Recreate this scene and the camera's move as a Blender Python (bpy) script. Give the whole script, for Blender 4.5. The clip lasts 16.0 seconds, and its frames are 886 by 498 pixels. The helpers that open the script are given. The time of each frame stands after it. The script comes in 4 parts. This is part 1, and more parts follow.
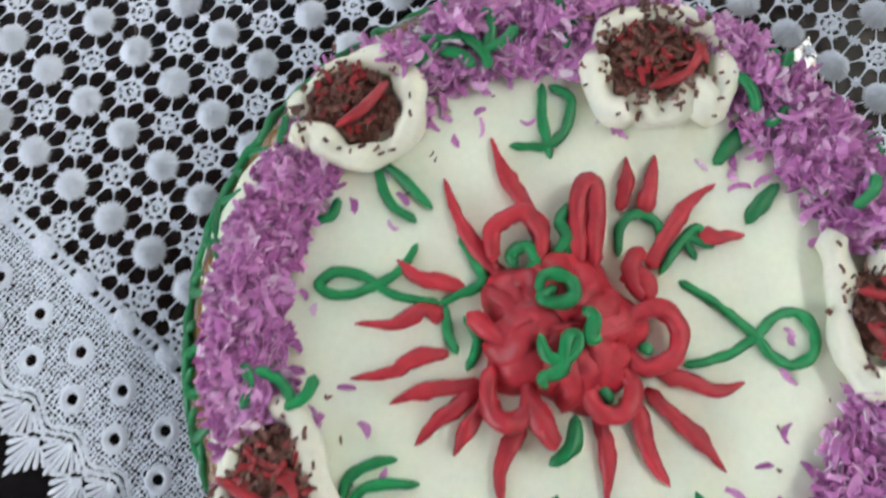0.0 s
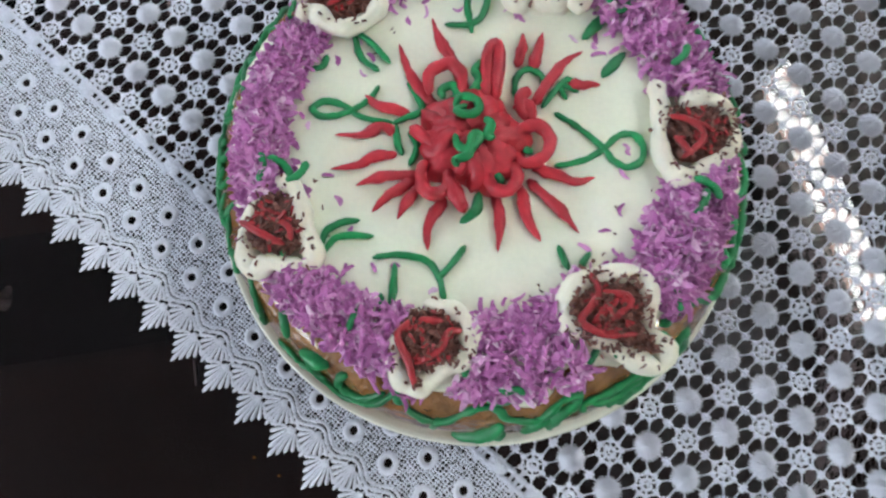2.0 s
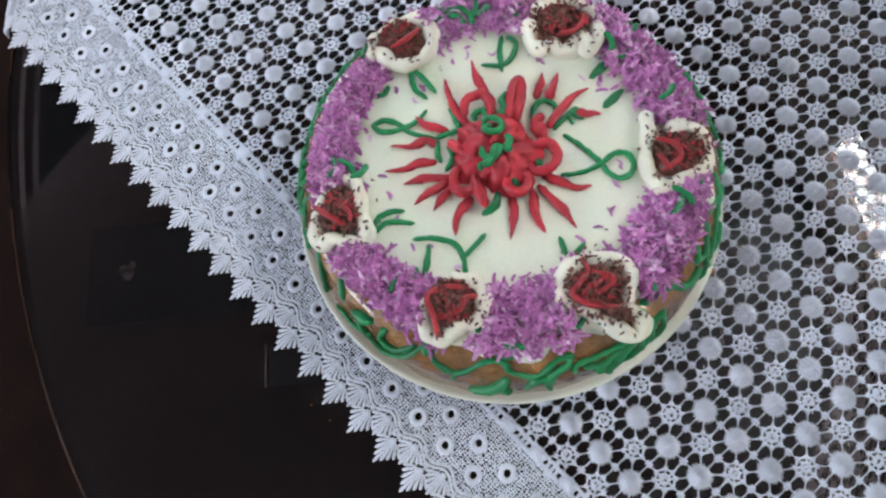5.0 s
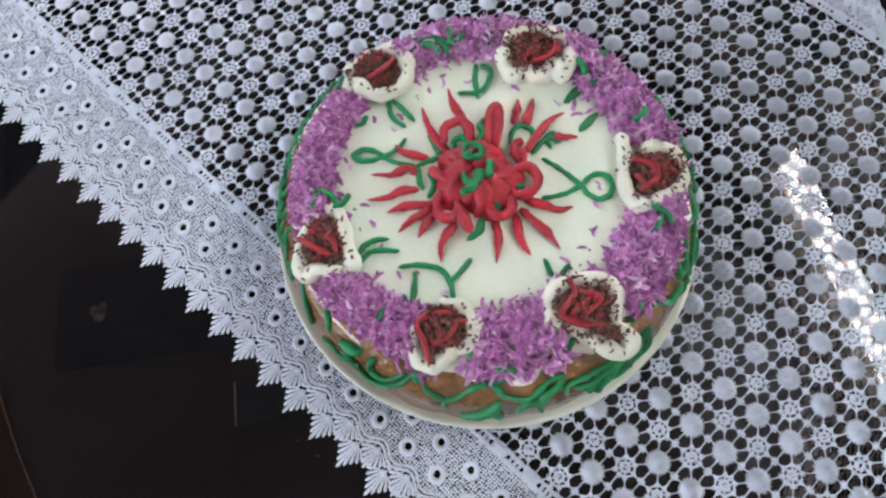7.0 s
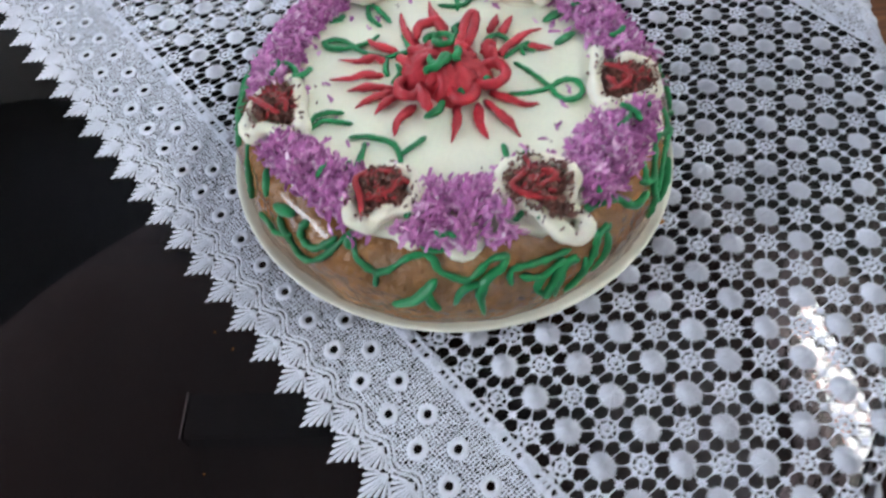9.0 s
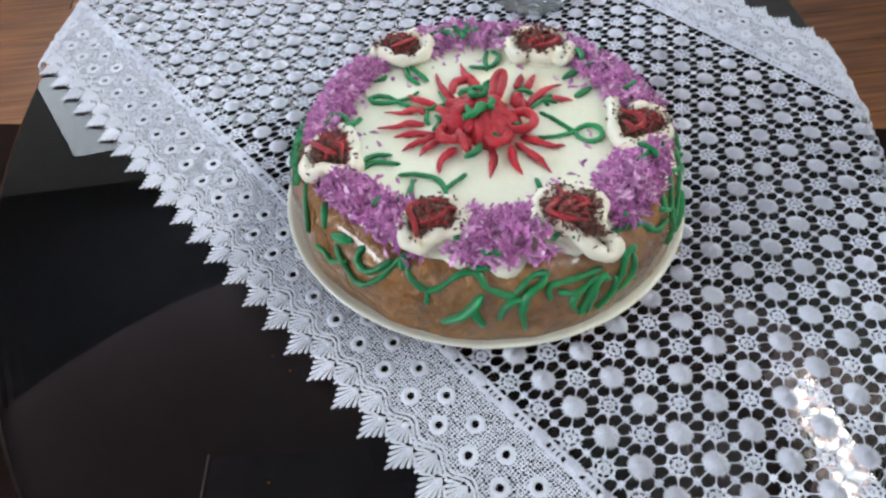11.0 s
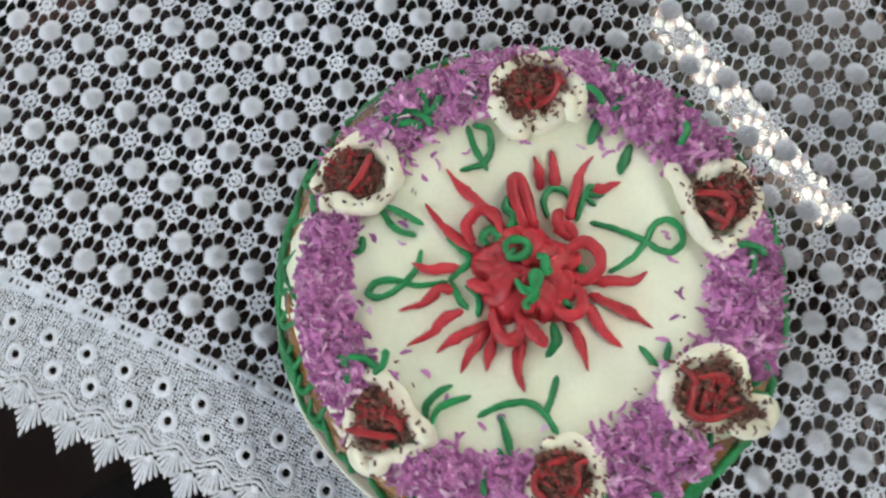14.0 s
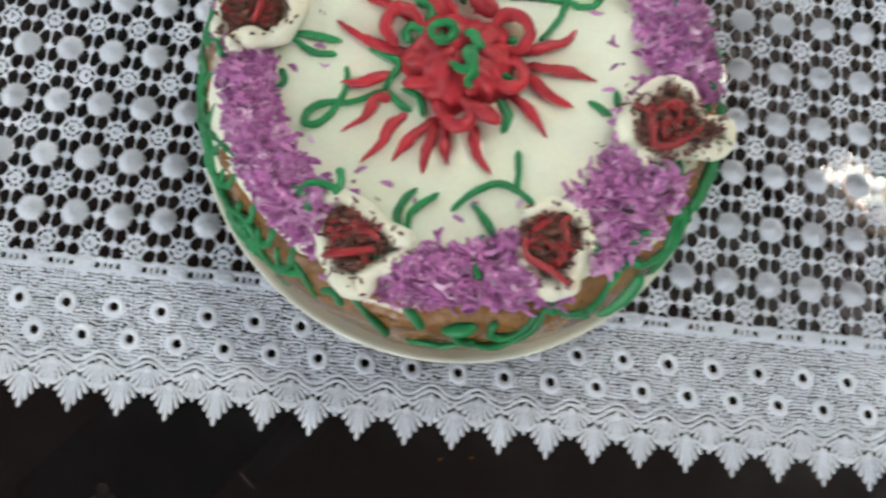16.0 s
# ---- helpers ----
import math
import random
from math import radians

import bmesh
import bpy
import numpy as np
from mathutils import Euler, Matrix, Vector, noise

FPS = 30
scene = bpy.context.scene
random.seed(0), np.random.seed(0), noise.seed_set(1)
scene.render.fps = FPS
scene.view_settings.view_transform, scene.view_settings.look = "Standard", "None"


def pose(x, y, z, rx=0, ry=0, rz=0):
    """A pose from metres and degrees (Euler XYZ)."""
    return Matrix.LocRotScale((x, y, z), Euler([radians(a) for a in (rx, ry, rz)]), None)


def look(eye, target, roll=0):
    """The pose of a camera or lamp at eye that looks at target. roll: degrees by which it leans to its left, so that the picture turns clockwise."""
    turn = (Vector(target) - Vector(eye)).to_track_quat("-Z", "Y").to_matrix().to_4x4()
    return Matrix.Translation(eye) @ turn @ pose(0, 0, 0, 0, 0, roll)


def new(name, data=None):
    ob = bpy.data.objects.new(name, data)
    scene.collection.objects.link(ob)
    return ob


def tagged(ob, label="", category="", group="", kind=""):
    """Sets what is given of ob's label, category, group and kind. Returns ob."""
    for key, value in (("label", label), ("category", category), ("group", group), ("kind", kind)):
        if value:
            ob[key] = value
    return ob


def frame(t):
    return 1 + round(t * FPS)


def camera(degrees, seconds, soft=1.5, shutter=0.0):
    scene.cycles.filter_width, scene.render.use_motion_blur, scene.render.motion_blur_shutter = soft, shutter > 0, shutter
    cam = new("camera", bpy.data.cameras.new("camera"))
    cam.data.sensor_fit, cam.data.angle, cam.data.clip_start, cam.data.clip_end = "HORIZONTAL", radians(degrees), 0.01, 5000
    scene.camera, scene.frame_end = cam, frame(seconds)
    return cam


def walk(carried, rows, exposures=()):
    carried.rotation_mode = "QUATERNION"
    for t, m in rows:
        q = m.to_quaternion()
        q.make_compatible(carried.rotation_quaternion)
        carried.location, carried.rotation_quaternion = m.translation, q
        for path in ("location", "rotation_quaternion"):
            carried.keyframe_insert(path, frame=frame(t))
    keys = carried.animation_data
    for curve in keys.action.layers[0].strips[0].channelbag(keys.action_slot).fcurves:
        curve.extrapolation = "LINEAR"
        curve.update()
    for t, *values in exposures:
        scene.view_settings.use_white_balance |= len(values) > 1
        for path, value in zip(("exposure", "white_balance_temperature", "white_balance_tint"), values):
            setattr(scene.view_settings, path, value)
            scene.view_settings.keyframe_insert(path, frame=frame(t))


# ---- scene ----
SOFT = 2.3
SHUTTER = 0.4
EXPOSURES = [(0, -1.52, 6130, 5.5), (1.5, -1.52, 6090, 7.2), (3, -1.51, 6000, 9.5), (9, -1.47, 5970, 10.0), (11.5, -1.33, 6130, 8.5), (13, -1.34, 6350, 5.8), (14, -1.48, 6510, 3.5), (16, -1.5, 6540, 3.5)]
cam = camera(64.28, 16.0, SOFT, SHUTTER)
PATH = [
    (0, (-0.03272, -0.00573, 0.31795), (-0.11032, 0.35474, -1.64777), -3.542),
    (0.5, (-0.03381, -0.04548, 0.32763), (-0.13103, 0.34091, -1.63228), -3.770),
    (1, (-0.02518, -0.07331, 0.34621), (-0.11324, 0.31075, -1.61459), -2.368),
    (1.5, (-0.00840, -0.09430, 0.37260), (-0.09714, 0.31759, -1.58251), -1.271),
    (2, (0.01501, -0.11593, 0.41147), (-0.09377, 0.32499, -1.53629), -3.622),
    (2.5, (0.02847, -0.13833, 0.45214), (-0.11691, 0.39223, -1.47072), -2.602),
    (3, (0.04224, -0.15710, 0.48196), (-0.16074, 0.50107, -1.39570), -4.231),
    (3.5, (0.04400, -0.17586, 0.48856), (-0.18505, 0.51553, -1.37410), -5.495),
    (4, (0.04996, -0.18228, 0.49183), (-0.23154, 0.43833, -1.38849), -11.954),
    (4.5, (0.05009, -0.17567, 0.49384), (-0.27561, 0.41029, -1.39046), -16.346),
    (5, (0.05684, -0.17360, 0.48784), (-0.28073, 0.38540, -1.40254), -17.334),
    (5.2, (0.06549, -0.16984, 0.48792), (-0.27996, 0.37587, -1.40493), -18.353),
    (7.3, (0.02331, -0.18455, 0.48899), (-0.16485, 0.51489, -1.37525), -6.027),
    (7.5, (0.00874, -0.18784, 0.47898), (-0.14105, 0.53199, -1.38097), -4.901),
    (8, (0.02164, -0.20856, 0.44610), (-0.05364, 0.55084, -1.40259), -0.070),
    (8.5, (0.08453, -0.26713, 0.43381), (-0.14628, 0.63929, -1.33399), 1.838),
    (9, (0.10968, -0.29976, 0.38647), (-0.26272, 0.73542, -1.28377), -1.898),
    (9.2, (0.11256, -0.32428, 0.35593), (-0.28952, 0.79718, -1.25052), -2.307),
    (11.3, (0.09508, -0.36591, 0.41234), (-0.30744, 0.87988, -1.09961), -1.277),
    (11.5, (0.09799, -0.35926, 0.42409), (-0.29844, 0.85844, -1.11216), -1.174),
    (12, (0.09654, -0.31938, 0.44710), (-0.25289, 0.73921, -1.21342), -0.840),
    (12.5, (0.07808, -0.26924, 0.47652), (-0.23785, 0.56676, -1.31269), -4.909),
    (13, (0.00411, -0.21603, 0.48611), (-0.21501, 0.41489, -1.39907), -16.082),
    (13.5, (-0.04287, -0.12532, 0.46798), (-0.02623, 0.39703, -1.46253), -2.575),
    (14, (-0.05108, -0.04361, 0.44112), (0.00838, 0.39046, -1.51030), -1.252),
    (14.5, (-0.10296, -0.03132, 0.42485), (0.07024, 0.33563, -1.53355), 5.542),
    (15, (-0.14286, -0.03989, 0.40959), (0.10122, 0.27822, -1.54981), 13.459),
    (15.5, (-0.13987, -0.07041, 0.39485), (0.11530, 0.19013, -1.57162), 17.225),
    (16, (-0.09162, -0.11890, 0.40697), (0.16711, 0.19704, -1.55090), 13.864),
]
walk(cam, [(t, look(eye, target, roll)) for t, eye, target, roll in PATH], EXPOSURES)

# ---- world and lights ----
world = bpy.data.worlds.new("daylight")
scene.world = world
world.use_nodes = True
wn = world.node_tree
sky = wn.nodes.new("ShaderNodeTexSky")
sky.sky_type, sky.sun_disc = "NISHITA", False
sky.sun_elevation, sky.sun_rotation = radians(40), radians(60)
wn.links.new(sky.outputs[0], wn.nodes["Background"].inputs[0])
wn.nodes["Background"].inputs[1].default_value = 0.12


def unseen_window_lamp(name, eye, target, width, height, watts, colour):
    """An area lamp added at an unseen window opening to light the room."""
    data = bpy.data.lights.new(name, "AREA")
    data.shape, data.size, data.size_y, data.energy, data.color = "RECTANGLE", width, height, watts, colour
    ob = new(name, data)
    ob.matrix_world = look(eye, target)
    return ob


TURN_ROOM = pose(0, 0, 0, 0, 0, 26.57)
# Two added lamps for soft daylight; their windows are unseen and assumed.
unseen_window_lamp("added_light_west", TURN_ROOM @ Vector((-3.35, -0.6, 1.15)), TURN_ROOM @ Vector((0, -0.2, 1.05)), 1.7, 1.25, 208, (0.92, 0.965, 1.0))
unseen_window_lamp("added_light_north", TURN_ROOM @ Vector((-0.55, 2.36, 1.15)), TURN_ROOM @ Vector((-0.3, 0, 1.1)), 1.6, 1.1, 76, (0.90, 0.96, 1.0))

# ---- materials ----


def material(name, colour, rough=0.5, metal=0.0, grain=0.15, grain_scale=400.0, patch=0.1, patch_scale=25.0,
             bump=0.2, bump_scale=500.0, coat=0.0, sss=0.0, per_piece=0.0, depth=0.0006):
    """A principled surface with variation at two scales and fine relief."""
    m = bpy.data.materials.new(name)
    m.use_nodes = True
    nt = m.node_tree
    N, L = nt.nodes, nt.links
    b = N["Principled BSDF"]
    b.inputs["Roughness"].default_value = rough
    b.inputs["Metallic"].default_value = metal
    b.inputs["Coat Weight"].default_value = coat
    b.inputs["Coat Roughness"].default_value = 0.12
    if sss:
        b.inputs["Subsurface Weight"].default_value = sss
        b.inputs["Subsurface Radius"].default_value = (0.004, 0.003, 0.002)
        b.inputs["Subsurface Scale"].default_value = 0.6
    co = N.new("ShaderNodeTexCoord").outputs["Object"]

    def fine(scale, detail=4.0):
        n = N.new("ShaderNodeTexNoise")
        n.inputs["Scale"].default_value, n.inputs["Detail"].default_value = scale, detail
        L.new(co, n.inputs["Vector"])
        return n.outputs["Fac"]

    def remap(value, low, high):
        r = N.new("ShaderNodeMapRange")
        r.inputs["From Min"].default_value, r.inputs["From Max"].default_value = 0.25, 0.75
        r.inputs["To Min"].default_value, r.inputs["To Max"].default_value = low, high
        L.new(value, r.inputs["Value"])
        return r.outputs["Result"]

    def times(a, c):
        x = N.new("ShaderNodeMath")
        x.operation = "MULTIPLY"
        L.new(a, x.inputs[0])
        L.new(c, x.inputs[1])
        return x.outputs[0]

    f = times(remap(fine(grain_scale), 1 - grain, 1 + grain), remap(fine(patch_scale, 2.0), 1 - patch, 1 + patch))
    if per_piece:
        info = N.new("ShaderNodeNewGeometry").outputs["Random Per Island"]
        one = N.new("ShaderNodeObjectInfo").outputs["Random"]
        add = N.new("ShaderNodeMath")
        add.operation = "ADD"
        L.new(info, add.inputs[0])
        L.new(one, add.inputs[1])
        wrap = N.new("ShaderNodeMath")
        wrap.operation = "FRACT"
        L.new(add.outputs[0], wrap.inputs[0])
        r = N.new("ShaderNodeMapRange")
        r.inputs["To Min"].default_value, r.inputs["To Max"].default_value = 1 - per_piece, 1 + per_piece
        L.new(wrap.outputs[0], r.inputs["Value"])
        f = times(f, r.outputs["Result"])
    v = N.new("ShaderNodeVectorMath")
    v.operation = "SCALE"
    v.inputs[0].default_value = colour
    L.new(f, v.inputs["Scale"])
    L.new(v.outputs[0], b.inputs["Base Color"])
    if bump:
        bp = N.new("ShaderNodeBump")
        bp.inputs["Strength"].default_value, bp.inputs["Distance"].default_value = bump, depth
        L.new(fine(bump_scale), bp.inputs["Height"])
        L.new(bp.outputs[0], b.inputs["Normal"])
    return m


CREAM = material("whipped_cream", (0.87, 0.88, 0.71), 0.42, grain=0.03, patch=0.04, bump=0.25, bump_scale=160, sss=0.15, depth=0.001)
PUFF = material("piped_cream", (0.87, 0.84, 0.69), 0.5, grain=0.04, patch=0.06, bump=0.4, bump_scale=260, sss=0.15, depth=0.001)
CARAMEL = material("caramel_glaze", (0.25, 0.112, 0.030), 0.16, grain=0.2, grain_scale=110, patch=0.38, patch_scale=30, bump=1.0, bump_scale=130, coat=1.0, depth=0.005)
CARAMEL.node_tree.nodes["Principled BSDF"].inputs["Coat Roughness"].default_value = 0.1
SYRUP = material("amber_syrup", (0.36, 0.15, 0.02), 0.12, grain=0.1, grain_scale=90, patch=0.3, patch_scale=60, bump=0.1, bump_scale=60, coat=0.8)
RED = material("red_icing", (0.43, 0.019, 0.033), 0.5, grain=0.14, grain_scale=300, patch=0.2, patch_scale=60, bump=0.5, bump_scale=300, coat=0.04, per_piece=0.1)
DARK_RED = material("dark_red_icing", (0.30, 0.015, 0.022), 0.4, grain=0.2, grain_scale=300, patch=0.3, patch_scale=90, bump=0.4, bump_scale=350)
GREEN = material("green_icing", (0.010, 0.20, 0.058), 0.42, grain=0.12, grain_scale=300, patch=0.2, patch_scale=50, bump=0.35, bump_scale=350, per_piece=0.15)
SHRED = material("purple_shreds", (0.5, 0.2, 0.45), 0.34, grain=0.1, grain_scale=500, patch=0.1, patch_scale=40, bump=0.3, coat=0.35)
CHOCOLATE = material("chocolate", (0.145, 0.056, 0.038), 0.5, grain=0.25, patch=0.1, bump=0.3, per_piece=0.4)
CHINA = material("plate_china", (0.80, 0.80, 0.68), 0.18, grain=0.02, patch=0.05, bump=0.02, coat=0.4)
THREAD = material("white_lace_thread", (0.78, 0.80, 0.89), 0.7, grain=0.12, grain_scale=900, patch=0.06, patch_scale=12, bump=0.6, bump_scale=1500, depth=0.0004)
SATIN = material("lace_blossom_thread", (0.80, 0.815, 0.89), 0.5, grain=0.08, grain_scale=900, patch=0.06, patch_scale=40, bump=0.5, bump_scale=1600, per_piece=0.05, depth=0.0004)
PAINT = material("wall_paint", (0.60, 0.58, 0.55), 0.8, grain=0.03, patch=0.06, patch_scale=2, bump=0.1, bump_scale=120)
CEILING = material("ceiling_boards", (0.20, 0.20, 0.225), 0.8, grain=0.06, patch=0.1, patch_scale=3, bump=0.1, bump_scale=120)
BLACKWOOD = material("black_lacquer", (0.004, 0.004, 0.0045), 0.09, grain=0.2, patch=0.2, bump=0.05)
RUG = material("dark_rug", (0.017, 0.0085, 0.0065), 0.95, grain=0.35, grain_scale=300, patch=0.3, patch_scale=8, bump=0.8, bump_scale=400, depth=0.003)
RUG.node_tree.nodes["Principled BSDF"].inputs["Specular IOR Level"].default_value = 0.08
STEEL = material("bright_steel", (0.7, 0.7, 0.7), 0.25, metal=1.0, grain=0.05, patch=0.05, bump=0.02)
GLUE = material("cloudy_glue", (0.62, 0.66, 0.66), 0.45, grain=0.5, grain_scale=180, patch=0.6, patch_scale=90, bump=0.4, bump_scale=200)
CURTAIN = material("curtain_cloth", (0.55, 0.52, 0.47), 0.9, grain=0.08, patch=0.1, patch_scale=4, bump=0.3, bump_scale=500)
# thin cloth lets some daylight through
_n = CURTAIN.node_tree
_t, _m = _n.nodes.new("ShaderNodeBsdfTranslucent"), _n.nodes.new("ShaderNodeMixShader")
_t.inputs["Color"].default_value = (0.5, 0.52, 0.5, 1)
_m.inputs[0].default_value = 0.05
_n.links.new(_n.nodes["Principled BSDF"].outputs[0], _m.inputs[1])
_n.links.new(_t.outputs[0], _m.inputs[2])
_n.links.new(_m.outputs[0], _n.nodes["Material Output"].inputs["Surface"])


def tint_pieces(m, stops):
    """Each piece takes its own colour from a ramp; the grain stays."""
    N, L = m.node_tree.nodes, m.node_tree.links
    add, wrap = N.new("ShaderNodeMath"), N.new("ShaderNodeMath")
    add.operation, wrap.operation = "ADD", "FRACT"
    L.new(N.new("ShaderNodeNewGeometry").outputs["Random Per Island"], add.inputs[0])
    L.new(N.new("ShaderNodeObjectInfo").outputs["Random"], add.inputs[1])
    L.new(add.outputs[0], wrap.inputs[0])
    ramp = N.new("ShaderNodeValToRGB")
    e = ramp.color_ramp.elements
    while len(e) < len(stops):
        e.new(0.5)
    for k, (at, colour) in enumerate(stops):
        e[k].position, e[k].color = at, (*colour, 1)
    L.new(wrap.outputs[0], ramp.inputs[0])
    scale = [n for n in N if n.bl_idname == "ShaderNodeVectorMath"][0]
    L.new(ramp.outputs[0], scale.inputs[0])


tint_pieces(SHRED, [(0.0, (0.32, 0.085, 0.27)), (0.35, (0.51, 0.170, 0.43)), (0.75, (0.63, 0.265, 0.54)), (0.92, (0.70, 0.40, 0.62)), (1.0, (0.85, 0.71, 0.79))])


def plank_wood():
    m = bpy.data.materials.new("floor_wood")
    m.use_nodes = True
    N, L = m.node_tree.nodes, m.node_tree.links
    b = N["Principled BSDF"]
    b.inputs["Roughness"].default_value = 0.42
    co = N.new("ShaderNodeTexCoord")
    mp = N.new("ShaderNodeMapping")
    mp.inputs["Scale"].default_value = (2.5, 45, 45)
    L.new(co.outputs["Object"], mp.inputs[0])
    n = N.new("ShaderNodeTexNoise")
    n.inputs["Scale"].default_value, n.inputs["Detail"].default_value = 1.6, 8
    L.new(mp.outputs[0], n.inputs["Vector"])
    r = N.new("ShaderNodeValToRGB")
    r.color_ramp.elements[0].position, r.color_ramp.elements[1].position = 0.3, 0.72
    r.color_ramp.elements[0].color, r.color_ramp.elements[1].color = (0.10, 0.031, 0.009, 1), (0.34, 0.13, 0.038, 1)
    L.new(n.outputs["Fac"], r.inputs[0])
    h = N.new("ShaderNodeHueSaturation")
    i = N.new("ShaderNodeObjectInfo")
    v = N.new("ShaderNodeMapRange")
    v.inputs["To Min"].default_value, v.inputs["To Max"].default_value = 0.7, 1.25
    L.new(i.outputs["Random"], v.inputs["Value"])
    L.new(v.outputs[0], h.inputs["Value"])
    L.new(r.outputs[0], h.inputs["Color"])
    L.new(h.outputs[0], b.inputs["Base Color"])
    bp = N.new("ShaderNodeBump")
    bp.inputs["Strength"].default_value, bp.inputs["Distance"].default_value = 0.2, 0.001
    L.new(n.outputs["Fac"], bp.inputs["Height"])
    L.new(bp.outputs[0], b.inputs["Normal"])
    return m


WOOD = plank_wood()


def pane_glass(name, tint, ior=1.5, rough=0.0, cloudy=0.0):
    """Tinted sheet glass: it lets light through and mirrors by its angle."""
    m = bpy.data.materials.new(name)
    m.use_nodes = True
    N, L = m.node_tree.nodes, m.node_tree.links
    N.remove(N["Principled BSDF"])
    t, g, x, f = (N.new(k) for k in ("ShaderNodeBsdfTransparent", "ShaderNodeBsdfGlossy", "ShaderNodeMixShader", "ShaderNodeFresnel"))
    t.inputs["Color"].default_value = (*tint, 1)
    g.inputs["Roughness"].default_value = rough
    f.inputs["IOR"].default_value = ior
    L.new(f.outputs[0], x.inputs[0])
    L.new(t.outputs[0], x.inputs[1])
    L.new(g.outputs[0], x.inputs[2])
    last = x
    if cloudy:
        d, y = N.new("ShaderNodeBsdfTranslucent"), N.new("ShaderNodeMixShader")
        d.inputs["Color"].default_value = (0.85, 0.87, 0.86, 1)
        y.inputs[0].default_value = cloudy
        L.new(x.outputs[0], y.inputs[1])
        L.new(d.outputs[0], y.inputs[2])
        last = y
    L.new(last.outputs[0], N["Material Output"].inputs["Surface"])
    return m


SMOKED = pane_glass("smoked_glass", (0.57, 0.49, 0.47), 1.5, 0.0)
CLEAR = pane_glass("clear_glass", (0.93, 0.95, 0.95), 1.35, 0.12, 0.12)


def day_backdrop():
    m = bpy.data.materials.new("bright_day")
    m.use_nodes = True
    N, L = m.node_tree.nodes, m.node_tree.links
    N.remove(N["Principled BSDF"])
    e = N.new("ShaderNodeEmission")
    e.inputs["Color"].default_value, e.inputs["Strength"].default_value = (1.0, 0.985, 0.93, 1), 82.0
    L.new(e.outputs[0], N["Material Output"].inputs["Surface"])
    return m


DAY = day_backdrop()

# ---- mesh helpers ----


class Soup:
    """Vertices and faces of one mesh."""

    def __init__(self):
        self.v, self.f = [], []

    def add(self, verts, faces):
        k = len(self.v)
        self.v.extend(tuple(p) for p in verts)
        self.f.extend(tuple(i + k for i in q) for q in faces)

    def mesh(self, name, mat, smooth=True, warp=None):
        me = bpy.data.meshes.new(name)
        me.from_pydata([warp(p) for p in self.v] if warp else self.v, [], self.f)
        me.materials.append(mat)
        if smooth:
            me.polygons.foreach_set("use_smooth", [True] * len(me.polygons))
        me.update()
        return me


def part(name, soup, mat, parent=None, label="", smooth=True, warp=None):
    """One mesh object under a thing or a part."""
    me = soup if isinstance(soup, bpy.types.Mesh) else soup.mesh(name, mat, smooth, warp)
    ob = new(name, me)
    if parent:
        ob.parent = parent
    if label:
        ob["label"] = label
    return ob


def thing(name, label, category, group="", kind="", at=(0, 0, 0)):
    ob = new(name)
    ob.location = at
    ob.empty_display_size = 0.05
    return tagged(ob, label, category, group, kind)


def box(soup, x0, x1, y0, y1, z0, z1):
    soup.add([(x, y, z) for z in (z0, z1) for x, y in ((x0, y0), (x1, y0), (x1, y1), (x0, y1))],
             [(3, 2, 1, 0), (4, 5, 6, 7), (0, 1, 5, 4), (1, 2, 6, 5), (2, 3, 7, 6), (3, 0, 4, 7)])


def lathe(soup, profile, n=96, centre=(0, 0), wobble=None):
    """Turn a profile of (radius, height) round a vertical axis."""
    verts, faces, m = [], [], len(profile)
    for i in range(n):
        a = 2 * math.pi * i / n
        for r, z in profile:
            if wobble:
                r, z = wobble(a, r, z)
            verts.append((centre[0] + r * math.cos(a), centre[1] + r * math.sin(a), z))
    for i in range(n):
        k = (i + 1) % n
        for j in range(m - 1):
            faces.append((i * m + j, k * m + j, k * m + j + 1, i * m + j + 1))
    soup.add(verts, faces)


def smooth_line(points, steps=5):
    """Catmull-Rom through the points."""
    p = [Vector(q) for q in points]
    p = [p[0] * 2 - p[1]] + p + [p[-1] * 2 - p[-2]]
    out = []
    for i in range(1, len(p) - 2):
        for s in range(steps):
            t = s / steps
            out.append(0.5 * (2 * p[i] + (p[i + 1] - p[i - 1]) * t + (2 * p[i - 1] - 5 * p[i] + 4 * p[i + 1] - p[i + 2]) * t * t
                              + (3 * p[i] - p[i - 1] - 3 * p[i + 1] + p[i + 2]) * t ** 3))
    return out + [p[-2]]


